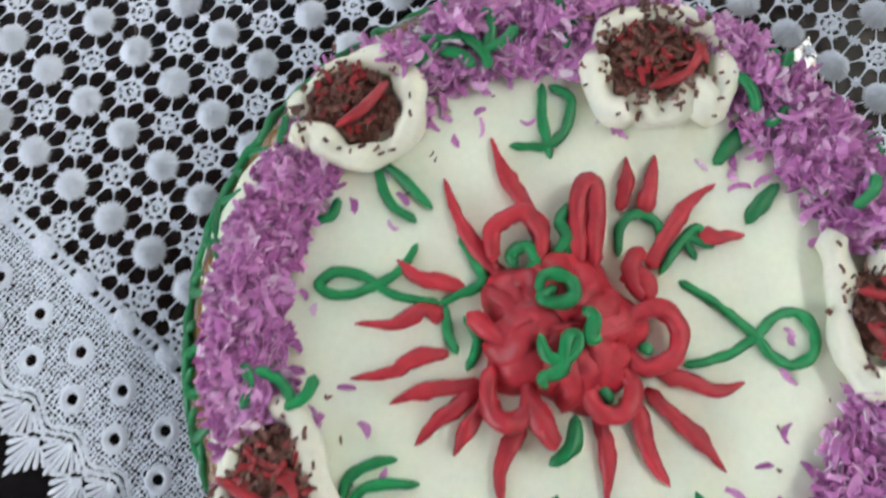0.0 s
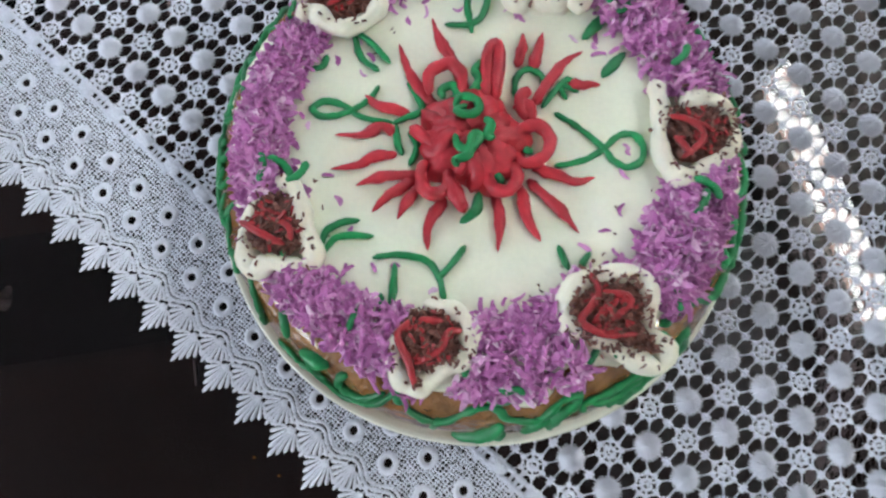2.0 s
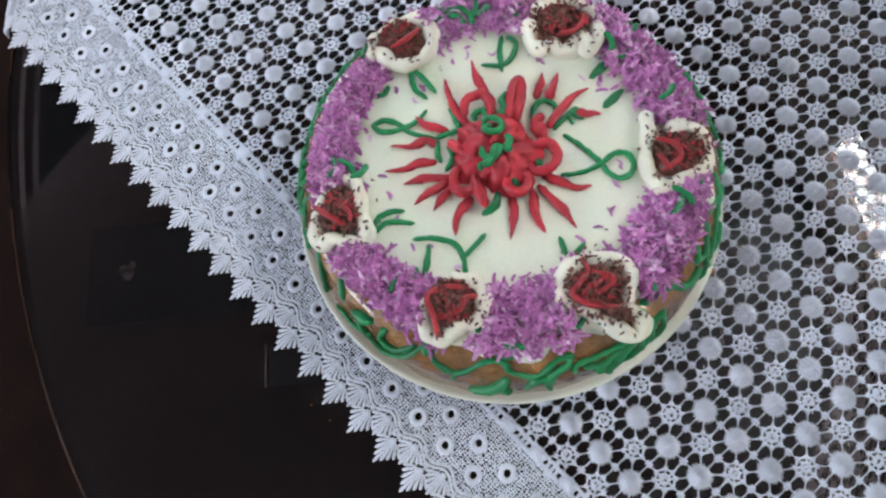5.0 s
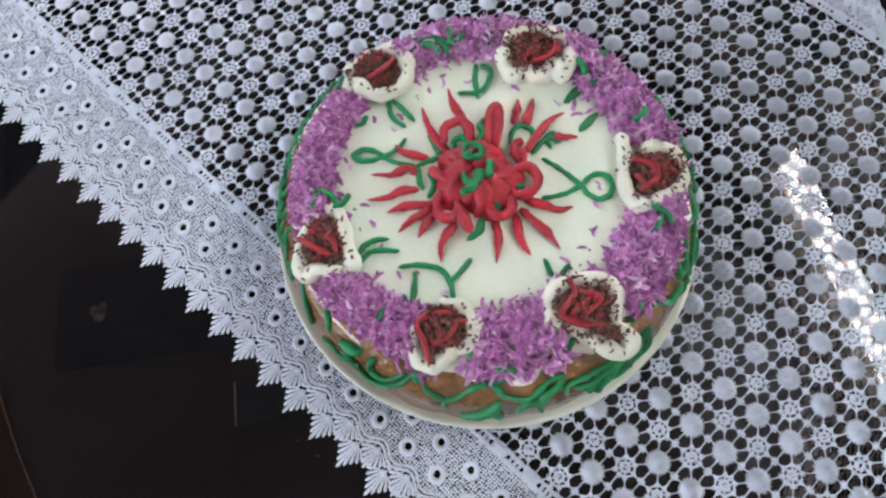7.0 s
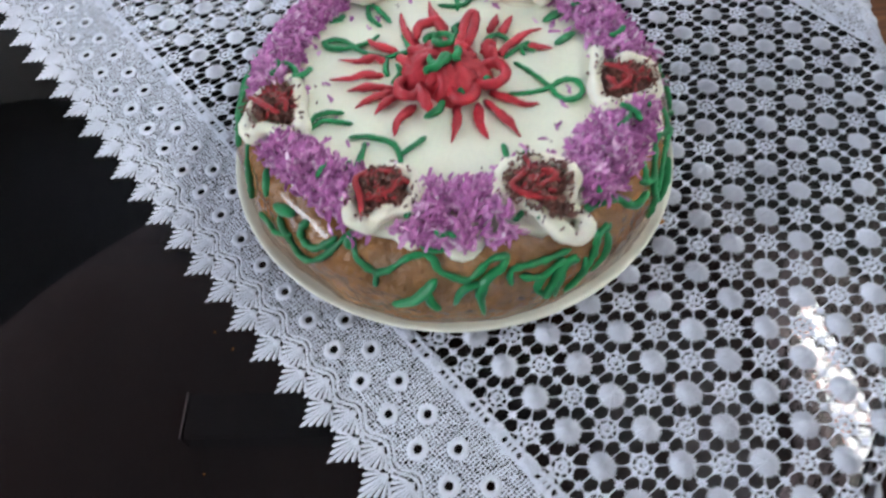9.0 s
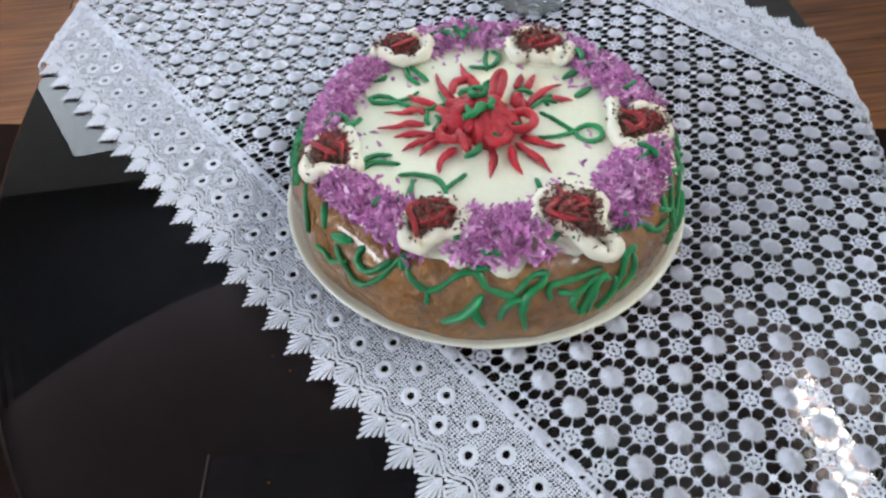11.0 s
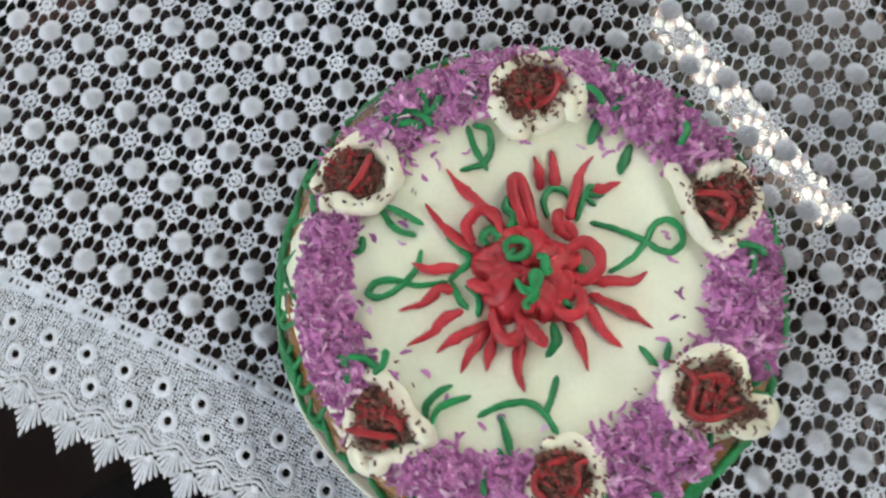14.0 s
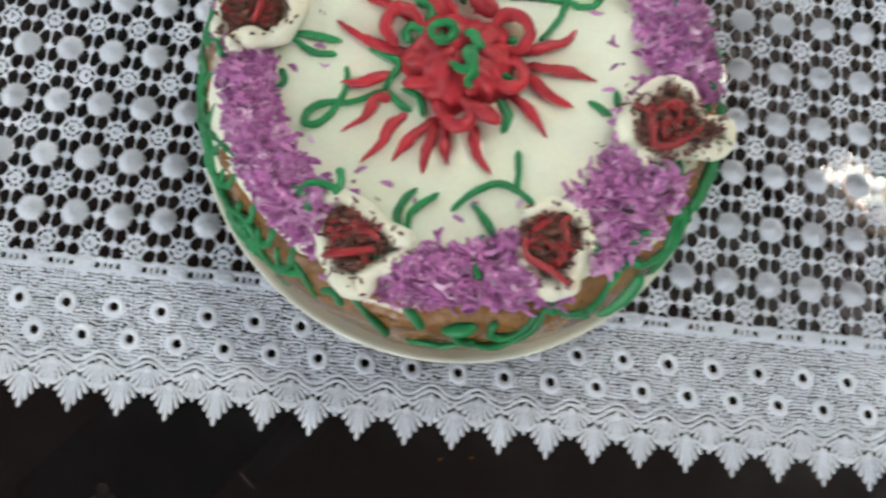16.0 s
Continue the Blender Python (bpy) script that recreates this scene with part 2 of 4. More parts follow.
def tube(soup, line, radius, sides=8, flat=1.0, rough=0.0, seed=0.0):
    """A rounded strand along a line; radius is a number or a function of 0..1."""
    verts, faces, n = [], [], len(line)
    for i, p in enumerate(line):
        t = (line[min(i + 1, n - 1)] - line[max(i - 1, 0)]).normalized()
        side = t.cross(Vector((0, 0, 1)))
        side = side.normalized() if side.length > 1e-4 else Vector((1, 0, 0))
        up = side.cross(t)
        r = radius(i / (n - 1)) if callable(radius) else radius
        near = min(i, n - 1 - i)
        if near < 3:
            gap = min((p - line[0]).length, (p - line[-1]).length) / max(r, 1e-5)
            r *= 0.45 + 0.55 * math.sqrt(max(0.0, 1 - (1 - min(1.0, gap)) ** 2))
        for k in range(sides):
            a = 2 * math.pi * k / sides
            q = r * (1 + rough * noise.noise((p.x * 220 + seed, p.y * 220 + k * 0.9, p.z * 220)))
            verts.append(p + side * (q * math.cos(a)) + up * (q * flat * math.sin(a)))
    for i in range(n - 1):
        for k in range(sides):
            j = (k + 1) % sides
            faces.append((i * sides + k, i * sides + j, (i + 1) * sides + j, (i + 1) * sides + k))
    r_end = 0.35 * (radius(0.0) if callable(radius) else radius)
    for base, end, flip in ((0, line[0] - (line[1] - line[0]).normalized() * r_end, 1), ((n - 1) * sides, line[-1] + (line[-1] - line[-2]).normalized() * r_end, 0)):
        verts.append(end)
        c = len(verts) - 1
        for k in range(sides):
            j = (k + 1) % sides
            faces.append((base + j, base + k, c) if flip else (base + k, base + j, c))
    soup.add(verts, faces)


# ---- room ----
FLOOR = -0.50
ROOM = pose(0, 0, 0, 0, 0, 26.57)
X0, X1, Y0, Y1, TOP = -3.4, 1.24, -2.4, 2.4, 2.0


def in_room(p):
    return tuple(ROOM @ Vector(p))


def wall_with_opening(name, label, along, fixed, thick, a0, a1, opening):
    """A wall along the room's x or y with one opening (from, to, sill, head)."""
    s = Soup()
    lo, hi, sill, head = opening
    for p, q, z0, z1 in ((a0, lo, FLOOR, TOP), (hi, a1, FLOOR, TOP), (lo, hi, FLOOR, sill), (lo, hi, head, TOP)):
        if q - p > 0.001 and z1 - z0 > 0.001:
            if along == "x":
                box(s, p, q, min(fixed, fixed + thick), max(fixed, fixed + thick), z0, z1)
            else:
                box(s, min(fixed, fixed + thick), max(fixed, fixed + thick), p, q, z0, z1)
    ob = part(name, s, PAINT, smooth=False, warp=in_room)
    return tagged(ob, label, "wall", kind="structure")


# West and north windows are unseen, added to go with the two lamps.
wall_with_opening("wall_west", "plain off-white painted room wall with an added unseen window", "y", X0, -0.15, Y0, Y1, (-1.5, 0.3, 0.45, 1.85))
wall_with_opening("wall_north", "plain off-white painted room wall with an added unseen window", "x", Y1, 0.15, X0 - 0.15, X1 + 0.15, (-1.4, 0.3, 0.55, 1.75))
wall_with_opening("wall_south", "plain off-white painted room wall", "x", Y0, -0.15, X0 - 0.15, X1 + 0.15, (0, 0, 0, 0))
wall_with_opening("wall_east", "plain off-white painted room wall with a curtained window", "y", X1, 0.05, Y0, Y1, (-1.5, 0.64, 0.35, 1.83))
s = Soup()
box(s, X1 + 0.002, X1 + 0.05, -0.68, -0.27, 0.35, 1.83)
tagged(part("wall_pier", s, PAINT, smooth=False, warp=in_room), "plain off-white wall pier between two windows", "wall", kind="structure")
s = Soup()
box(s, X0 - 0.15, X1 + 0.15, Y0 - 0.15, Y1 + 0.15, TOP, TOP + 0.1)
tagged(part("ceiling", s, CEILING, smooth=False, warp=in_room), "plain dull grey-brown ceiling", "ceiling", kind="structure")
s = Soup()
box(s, X0 - 0.15, X1 + 0.15, Y0 - 0.15, Y1 + 0.15, FLOOR - 0.1, FLOOR - 0.012)
floor = tagged(part("floor", s, BLACKWOOD, smooth=False, warp=in_room), "brown wooden plank floor under the table", "floor", kind="structure")
s = Soup()
box(s, X1 + 0.5, X1 + 0.52, -3.4, 2.8, 0.0, 4.2)
tagged(part("backdrop", s, DAY, smooth=False, warp=in_room), "bright white daylight outside the window", "backdrop", kind="structure")

# A curtain that hangs a little short of the window's head.
s = Soup()
folds = 160
verts, faces = [], []
for i in range(folds + 1):
    y = -1.6 + 2.3 * i / folds
    d = 0.018 * math.sin(i * 0.9) + 0.008 * math.sin(i * 2.3 + 1)
    for z in (0.25, 0.7, 1.15, 1.495):
        verts.append((X1 - 0.04 + d * (1.25 - 0.25 * z) * (0.3 if z > 1.4 else 1), y, z))
for i in range(folds):
    for j in range(3):
        k = i * 4 + j
        faces.append((k, k + 4, k + 5, k + 1))
s.add(verts, faces)
curtain = part("curtain", s, CURTAIN, warp=in_room)
tagged(curtain, "pale gathered curtain hanging across the bright window", "curtain")
s = Soup()
tube(s, [Vector((X1 - 0.04, -1.75, 1.495)), Vector((X1 - 0.04, -0.5, 1.495)), Vector((X1 - 0.04, 0.8, 1.495))], 0.006)
tagged(part("curtain_rod", s, STEEL, warp=in_room), "thin steel rod carrying the curtain", "curtain rod")

# ---- table ----
TABLE_X, TABLE_Y, LONG, SHORT, TABLE_TURN = -0.099, 0.2215, 0.607, 0.380, radians(19.0)
TC, TS = math.cos(TABLE_TURN), math.sin(TABLE_TURN)
CLOTH = 0.0012
table = thing("coffee_table", "low oval coffee table with a dark smoked-glass top", "table", at=(TABLE_X, TABLE_Y, FLOOR + 0.008))


def rim(x, y):
    """How many metres (x, y) lies past the oval rim, and its distance from the table's middle."""
    dx, dy = x - TABLE_X, y - TABLE_Y
    u, v = dx * TC + dy * TS, -dx * TS + dy * TC
    f = math.hypot(u / SHORT, v / LONG)
    r = math.hypot(dx, dy)
    return (r - r / f if f > 1e-6 else -SHORT), r


s = Soup()
verts, faces, n = [], [], 160
levels = [(-0.0075, -0.010), (-0.003, -0.0100), (0.0, -0.008), (0.0, -0.003), (-0.003, -0.0005), (-0.0075, -0.0005)]
for i in range(n):
    a = 2 * math.pi * i / n
    for inset, z in levels:
        u, v = (SHORT + inset) * math.cos(a), (LONG + inset) * math.sin(a)
        verts.append((u * TC - v * TS, u * TS + v * TC, z))
m = len(levels)
for i in range(n):
    k = (i + 1) % n
    for j in range(m - 1):
        faces.append((i * m + j, k * m + j, k * m + j + 1, i * m + j + 1))
faces.append(tuple(i * m for i in range(n))[::-1])
faces.append(tuple(i * m + m - 1 for i in range(n)))
s.add(verts, faces)
top = part("tabletop", s, SMOKED, table, "dark brown smoked-glass sheet", smooth=False)
top.location = (0, 0, -FLOOR - 0.008)


def framed(u0, u1, v0, v1, z0, z1, bevel=0.003):
    """A bevelled bar in the table's own axes."""
    bm = bmesh.new()
    bmesh.ops.create_cube(bm, size=1)
    bmesh.ops.scale(bm, vec=(u1 - u0, v1 - v0, z1 - z0), verts=bm.verts)
    bmesh.ops.bevel(bm, geom=bm.edges[:], offset=bevel, segments=2, affect="EDGES")
    s = Soup()
    for v in bm.verts:
        v.co += Vector(((u0 + u1) / 2, (v0 + v1) / 2, (z0 + z1) / 2))
    s.add([(v.co.x * TC - v.co.y * TS, v.co.x * TS + v.co.y * TC, v.co.z) for v in bm.verts], [tuple(v.index for v in f.verts) for f in bm.faces])
    bm.free()
    return s


for v in (-0.248, 0.248):
    runner = part("runner", framed(-0.303, 0.303, v - 0.029, v + 0.029, 0.0, 0.04), BLACKWOOD, table, "black lacquered foot bar", smooth=False)
    for u in (-0.3045, 0.3045):
        part("end_cap", framed(u - 0.0013, u + 0.0013, v - 0.030, v + 0.030, 0.001, 0.042, 0.0004), STEEL, runner, "thin bright metal end strip", smooth=False)
    part("upright", framed(-0.09, 0.09, v - 0.022, v + 0.022, 0.04, 0.450), BLACKWOOD, table, smooth=False)
    bearer = part("bearer", framed(-0.297, 0.297, v - 0.040, v + 0.040, 0.450, 0.4808), BLACKWOOD, table, "black lacquered bar glued under the glass", smooth=False)
    for u in (-0.263, 0.263):
        # a cloudy glue pad between bar and glass
        s = Soup()
        lathe(s, [(0.0001, 0.0009), (0.0035, 0.0008), (0.0060, 0.0004), (0.0075, -0.0006)], 28,
              wobble=lambda a, r, z: (r * (1 + 0.6 * noise.noise((math.cos(a) * 1.6, math.sin(a) * 1.6, u + v))), z))
        pad = part("glue_pad", s, GLUE, bearer, "cloudy grey glue pad")
        pad.matrix_basis = pose(u * TC - v * TS, u * TS + v * TC, 0.4808)
part("stretcher", framed(-0.02, 0.02, -0.226, 0.226, 0.16, 0.22), BLACKWOOD, table, smooth=False)

# dark rug
rug_turn = pose(0, 0, 0, 0, 0, 15.4)
bm = bmesh.new()
bmesh.ops.create_grid(bm, x_segments=60, y_segments=50, size=0.5)
for v in bm.verts:
    edge = max(abs(v.co.x), abs(v.co.y))
    v.co = (-0.2 + v.co.x * 2.9, -0.2 + v.co.y * 1.832, 0.007 - (0.005 if edge > 0.499 else 0) + 0.0006 * noise.noise((v.co.x * 30, v.co.y * 30, 0)))
s = Soup()
s.add([tuple(rug_turn @ Vector((v.co.x, v.co.y, FLOOR + v.co.z))) for v in bm.verts], [tuple(v.index for v in f.verts) for f in bm.faces])
bm.free()
tagged(part("rug", s, RUG), "dark brown woven rug under the coffee table", "rug")

# ---- lace tablecloth ----
LACE_ANGLE = radians(-31.395)
CA, SA = math.cos(LACE_ANGLE), math.sin(LACE_ANGLE)
MID = 0.128
HALF = 0.3065


def drape(p):
    """From the cloth's own plane (along, across, height) to the table: flat on the top, falling past its rim."""
    a, c, h = p
    x, y = a * CA - c * SA, a * SA + c * CA
    h += 0.0004 * noise.noise((x * 18, y * 18, 3.1)) + CLOTH
    past, r = rim(x, y)
    over = past - 0.001
    if over <= 0:
        return (x, y, h)
    dx, dy = (x - TABLE_X) / r, (y - TABLE_Y) / r
    bend = 0.007
    t = min(over / bend, math.pi / 2 - 0.06)
    rest = max(0.0, over - bend * t)
    ripple = 0.010 * math.sin(11 * math.atan2(dy, dx)) * min(1.0, rest * 10)
    rr = r - past + 0.001 + (bend + h) * math.sin(t) + rest * math.cos(t) + ripple
    z = -bend + (bend + h) * math.cos(t) - rest * math.sin(t)
    return (TABLE_X + dx * rr, TABLE_Y + dy * rr, z)


def knot(i, j):
    """Place of lattice knot (i, j) in the cloth's plane; the hand-spread cloth is a little stretched."""
    return (0.138625 + 0.02574 * i + 0.001803 * j + 1.5e-05 * i * i + 6.7e-05 * i * j - 3.9e-05 * j * j,
            -0.065921 - 4.5e-05 * i + 0.033813 * j - 8e-06 * i * i + 2.5e-05 * i * j + 7.7e-05 * j * j)


rng = random.Random(7)
A0, A1 = -0.60, 0.50
I0, I1, J0, J1 = -28, 16, -1, 13


def thread(s, p, q, w=0.00042, sag=0.0):
    """One twisted cord between two points: a low ridge."""
    w *= rng.uniform(0.54, 0.80)
    dx, dy = q[0] - p[0], q[1] - p[1]
    d = math.hypot(dx, dy) or 1e-6
    nx, ny = -dy / d, dx / d
    sag += rng.uniform(-1, 1) * 0.0002
    m = ((p[0] + q[0]) / 2 + nx * sag, (p[1] + q[1]) / 2 + ny * sag)
    verts = []
    for (x, y), k in ((p, 1.25), (m, 0.85), (q, 1.25)):
        verts += [(x + nx * w * k, y + ny * w * k, 0.0), (x, y, w * 1.3 * k), (x - nx * w * k, y - ny * w * k, 0.0)]
    s.add(verts, [(0, 1, 4, 3), (1, 2, 5, 4), (3, 4, 7, 6), (4, 5, 8, 7)])


def ring(s, c, r, w, n=12, h=0.0009, squash=1.0, turn=0.0, jag=0.0):
    """A rounded annulus of stitches."""
    verts, faces = [], []
    cs, sn = math.cos(turn), math.sin(turn)
    for i in range(n):
        a = 2 * math.pi * i / n
        for k, (off, z) in enumerate(((-w, 0.0), (0.0, h), (w, 0.0))):
            rr = r + off * (1 + jag * rng.uniform(-1, 1)) + (jag * w * 0.5 * (1 if i % 2 else -1) if k == 2 else 0)
            x, y = rr * math.cos(a) * squash, rr * math.sin(a)
            verts.append((c[0] + x * cs - y * sn, c[1] + x * sn + y * cs, z))
    for i in range(n):
        k = (i + 1) % n
        for j in (0, 1):
            faces.append((i * 3 + j, k * 3 + j, k * 3 + j + 1, i * 3 + j + 1))
    s.add(verts, faces)


def bead(s, c, r, h=0.0009, n=7):
    verts = [(c[0], c[1], h)]
    t0 = rng.uniform(0, 6)
    for i in range(n):
        a = t0 + 2 * math.pi * i / n
        q = r * rng.uniform(0.8, 1.2)
        verts.append((c[0] + q * math.cos(a), c[1] + q * math.sin(a), 0.0))
    s.add(verts, [(0, i + 1, (i + 1) % n + 1) for i in range(n)])


def blossom(s, c, r, seed):
    """A padded round blossom of radial satin stitches with a ragged rim."""
    g = random.Random(seed)
    n = 102
    verts, faces = [(0, 0, 0.0036)], []
    for k, (f, z) in enumerate(((0.16, 0.0040), (0.52, 0.0034), (0.84, 0.0017), (1.0, 0.0001))):
        for i in range(n):
            a = 2 * math.pi * i / n
            groove = (-0.0006 if i % 3 == 2 else 0.0001) * (0.6, 1.5, 2.0, 0)[k]
            ragged = (g.uniform(-0.08, 0.08) + (0.09 if i % 3 != 2 else -0.17)) if k == 3 else g.uniform(-0.05, 0.05)
            rr = r * f * (1 + ragged)
            verts.append((rr * math.cos(a), rr * math.sin(a), z + groove + g.uniform(-1, 1) * 0.0003))
    for i in range(n):
        j = (i + 1) % n
        faces.append((0, 1 + i, 1 + j))
        for k in range(3):
            faces.append((1 + k * n + i, 1 + (k + 1) * n + i, 1 + (k + 1) * n + j, 1 + k * n + j))
    s.add([(c[0] + x, c[1] + y, z) for x, y, z in verts], faces)


tablecloth = thing("tablecloth", "white lace tablecloth with round blossoms and scalloped borders", "tablecloth")
net, far_blossoms = Soup(), Soup()
blossom_spots = []
BLOSSOM_R = 0.0076
for j in range(J0, J1 + 1):
    for i in range(I0, I1 + 1):
        c = knot(i, j)
        if not A0 < c[0] < A1 or c[1] > MID * 2 + 0.112:
            continue
        blossom_spots.append(c)
        east, north, both = knot(i + 1, j), knot(i, j + 1), knot(i + 1, j + 1)
        mid = ((c[0] + both[0]) / 2, (c[1] + both[1]) / 2)
        star_e = ((c[0] + east[0]) / 2, (c[1] + east[1]) / 2)
        star_n = ((c[0] + north[0]) / 2, (c[1] + north[1]) / 2)
        star_e2 = ((both[0] + north[0]) / 2, (both[1] + north[1]) / 2)
        star_n2 = ((both[0] + east[0]) / 2, (both[1] + east[1]) / 2)
        # ring motif: a fuzzy core, eight spokes and eight outer beads, tied to blossoms and stars
        ring(net, mid, 0.0027, 0.0011, 16, jag=0.5)
        for k in range(4):
            a, r = rng.uniform(0, 6.283), rng.uniform(0.0004, 0.0016)
            bead(net, (mid[0] + r * math.cos(a), mid[1] + r * math.sin(a)), 0.0008, 0.0008, 6)
        ring(net, mid, 0.0061, 0.0007, 24, jag=0.6)
        for k in range(9):
            a, r, b = rng.uniform(0, 6.283), rng.uniform(0.0035, 0.0078), rng.uniform(0, 6.283)
            p = (mid[0] + r * math.cos(a), mid[1] + r * math.sin(a))
            thread(net, p, (p[0] + 0.0019 * math.cos(b), p[1] + 0.0019 * math.sin(b)), 0.00036)
        aims = [(math.atan2(w[1] - mid[1], w[0] - mid[0]), w, w in (c, east, north, both))
                for w in (c, east, north, both, star_e, star_n, star_e2, star_n2)]
        for a, w, flower in aims:
            a += rng.uniform(-0.06, 0.06)
            ca, sa = math.cos(a), math.sin(a)
            thread(net, (mid[0] + 0.0032 * ca, mid[1] + 0.0032 * sa), (mid[0] + 0.0062 * ca, mid[1] + 0.0062 * sa), 0.0009)
            p = (mid[0] + 0.0067 * ca, mid[1] + 0.0067 * sa)
            bead(net, p, 0.0017, 0.0012, 8)
            tip = (mid[0] + 0.0078 * ca, mid[1] + 0.0078 * sa)
            bead(net, tip, 0.0009, 0.0009, 6)
            if flower:
                e = (w[0] - 0.0066 * ca, w[1] - 0.0066 * sa)
                thread(net, tip, e, 0.00062, rng.uniform(-0.0003, 0.0003))
            else:
                thread(net, tip, w, 0.00066, rng.uniform(-0.0004, 0.0004))
        # small stars between the blossoms
        for star, ends in ((star_e, (c, east)), (star_n, (c, north))):
            bead(net, star, 0.0018, 0.0013, 9)
            turn = rng.uniform(0, 1.5)
            for k in range(6):
                a = turn + 1.047 * k
                bead(net, (star[0] + 0.0020 * math.cos(a), star[1] + 0.0020 * math.sin(a)), 0.0009, 0.0008, 6)
            for e in ends:
                a = math.atan2(star[1] - e[1], star[0] - e[0])
                thread(net, (e[0] + 0.0066 * math.cos(a), e[1] + 0.0066 * math.sin(a)), star, 0.00062)
part("net", net, THREAD, tablecloth, "openwork net of rings, stars and cords", warp=drape)


def border(sign, base):
    """One scalloped border along the cloth: ladder, eyelet band, wavy cord and two tiers of fans."""
    def at(a, d):
        return (a, base - sign * d)

    side = thing("border", "", "")
    side.parent = tablecloth
    PITCH = 0.0265
    phase = -0.1069 if sign > 0 else -0.101
    count = range(int((A0 - phase) / PITCH), int((A1 - phase) / PITCH) + 1)
    eyes = [(phase + PITCH * k, 0.0203) for k in count] + [(phase + PITCH * (k + 0.45), 0.0373) for k in count]
    # ladder
    s = Soup()
    n = int((A1 - A0) / 0.0025)
    for k in range(n):
        a = A0 + k * 0.0025
        for w in (0.0020, 0.0012):
            thread(s, at(a, 0.0004 + rng.uniform(-1, 1) * 0.0006), at(a + 0.0025, 0.0004 + rng.uniform(-1, 1) * 0.0006), w)
        for w in (0.0021, 0.0011):
            thread(s, at(a, -0.0056 + rng.uniform(-1, 1) * 0.0004), at(a + 0.0025, -0.0056 + rng.uniform(-1, 1) * 0.0004), w)
    for k in count:
        a = phase + PITCH * (k + 0.2)
        # a lumpy stitched pad, then rungs with open slots between them
        rim_n = 40
        verts = [(*at(a, -0.0026), 0.0020)]
        for f, z in ((0.4, 0.0020), (0.8, 0.0015), (1.0, 0.0001)):
            for i in range(rim_n):
                t = 2 * math.pi * i / rim_n
                q = f * (1 + rng.uniform(-0.07, 0.07)) / (abs(math.cos(t)) ** 3 + abs(math.sin(t)) ** 3) ** (1 / 3)
                verts.append((*at(a + 0.0062 * q * math.cos(t), -0.0026 + 0.0038 * q * math.sin(t)), z * 1.2 + rng.uniform(-1, 1) * 0.0004))
        faces = [(0, 1 + i, 1 + (i + 1) % rim_n) for i in range(rim_n)]
        for f in range(2):
            faces += [(1 + f * rim_n + i, 1 + (f + 1) * rim_n + i, 1 + (f + 1) * rim_n + (i + 1) % rim_n, 1 + f * rim_n + (i + 1) % rim_n) for i in range(rim_n)]
        s.add(verts, faces)
        for t in range(6):
            bead(s, at(a + (t - 2.5) * 0.0025, -0.0068 + 0.00026 * (t - 2.5) ** 2), 0.0013, 0.0011, 7)
        for t in (0.0098, 0.0133, 0.0168):
            for w in (0.0018, 0.0011):
                thread(s, at(a + t + rng.uniform(-1, 1) * 0.0004, 0.0004), at(a + t + rng.uniform(-1, 1) * 0.0004, -0.0056), w)
            bead(s, at(a + t, -0.0026), 0.0012, 0.0011, 7)
        bead(s, at(a + 0.0133, -0.0066), 0.0016, 0.0012, 8)
    part("ladder_band", s, THREAD, side, warp=drape)
    # dense mesh band with its pinholes
    cell = 0.0020
    cols, rows_n = int((A1 - A0) / cell), int(0.0615 / cell)
    s = Soup()
    jit = np.random.RandomState(3 if sign > 0 else 4)
    ja, jd = jit.uniform(-0.46, 0.46, (cols + 1, rows_n + 1)), jit.uniform(-0.46, 0.46, (cols + 1, rows_n + 1))
    size, lean = jit.uniform(0.42, 0.88, (cols, rows_n)), jit.uniform(-0.35, 0.35, (cols, rows_n))
    by_col = {}
    for e in eyes:
        by_col.setdefault(int((e[0] - A0) / 0.01), []).append(e)

    def corner(i, k):
        return ((i + ja[i, k]) * cell, (k + jd[i, k]) * cell)

    verts, faces = [], []
    for i in range(cols):
        for k in range(rows_n):
            quad = [corner(i, k), corner(i + 1, k), corner(i + 1, k + 1), corner(i, k + 1)]
            loop = []
            for q in range(4):
                p, w = quad[q], quad[(q + 1) % 4]
                loop += [p, ((p[0] + w[0]) / 2, (p[1] + w[1]) / 2)]
            mx, my = sum(p[0] for p in quad) / 4, sum(p[1] for p in quad) / 4
            a = A0 + mx
            near = [e for t in (-1, 0, 1) for e in by_col.get(int(mx / 0.01) + t, [])]
            wave = 0.0486 + 0.0030 * math.cos(2 * math.pi * (a - phase) / PITCH - 2.7)
            base_v = len(verts)
            for q, p in enumerate(loop):
                f = size[i, k] * (0.72 if q % 2 == 0 else 1.0) * (1 + lean[i, k] * math.cos(q * math.pi / 2))
                verts.append((*at(A0 + p[0], p[1]), 0.0005 if q % 2 == 0 else 0.0003))
                verts.append((*at(A0 + mx + (p[0] - mx) * f, my + (p[1] - my) * f), 0.0))
            for q in range(8):
                p, w = loop[q], loop[(q + 1) % 8]
                ca, cd = A0 + 0.4 * (p[0] + w[0]) + 0.2 * mx, 0.4 * (p[1] + w[1]) + 0.2 * my
                if cd > wave or any((ca - e[0]) ** 2 + (cd - e[1]) ** 2 < 0.0044 ** 2 for e in near):
                    continue
                v, u = base_v + 2 * q, base_v + 2 * ((q + 1) % 8)
                faces.append((v, u, u + 1, v + 1))
    s.add(verts, faces)
    part("mesh_band", s, THREAD, side, "dense white mesh with rows of eyelets", warp=drape)
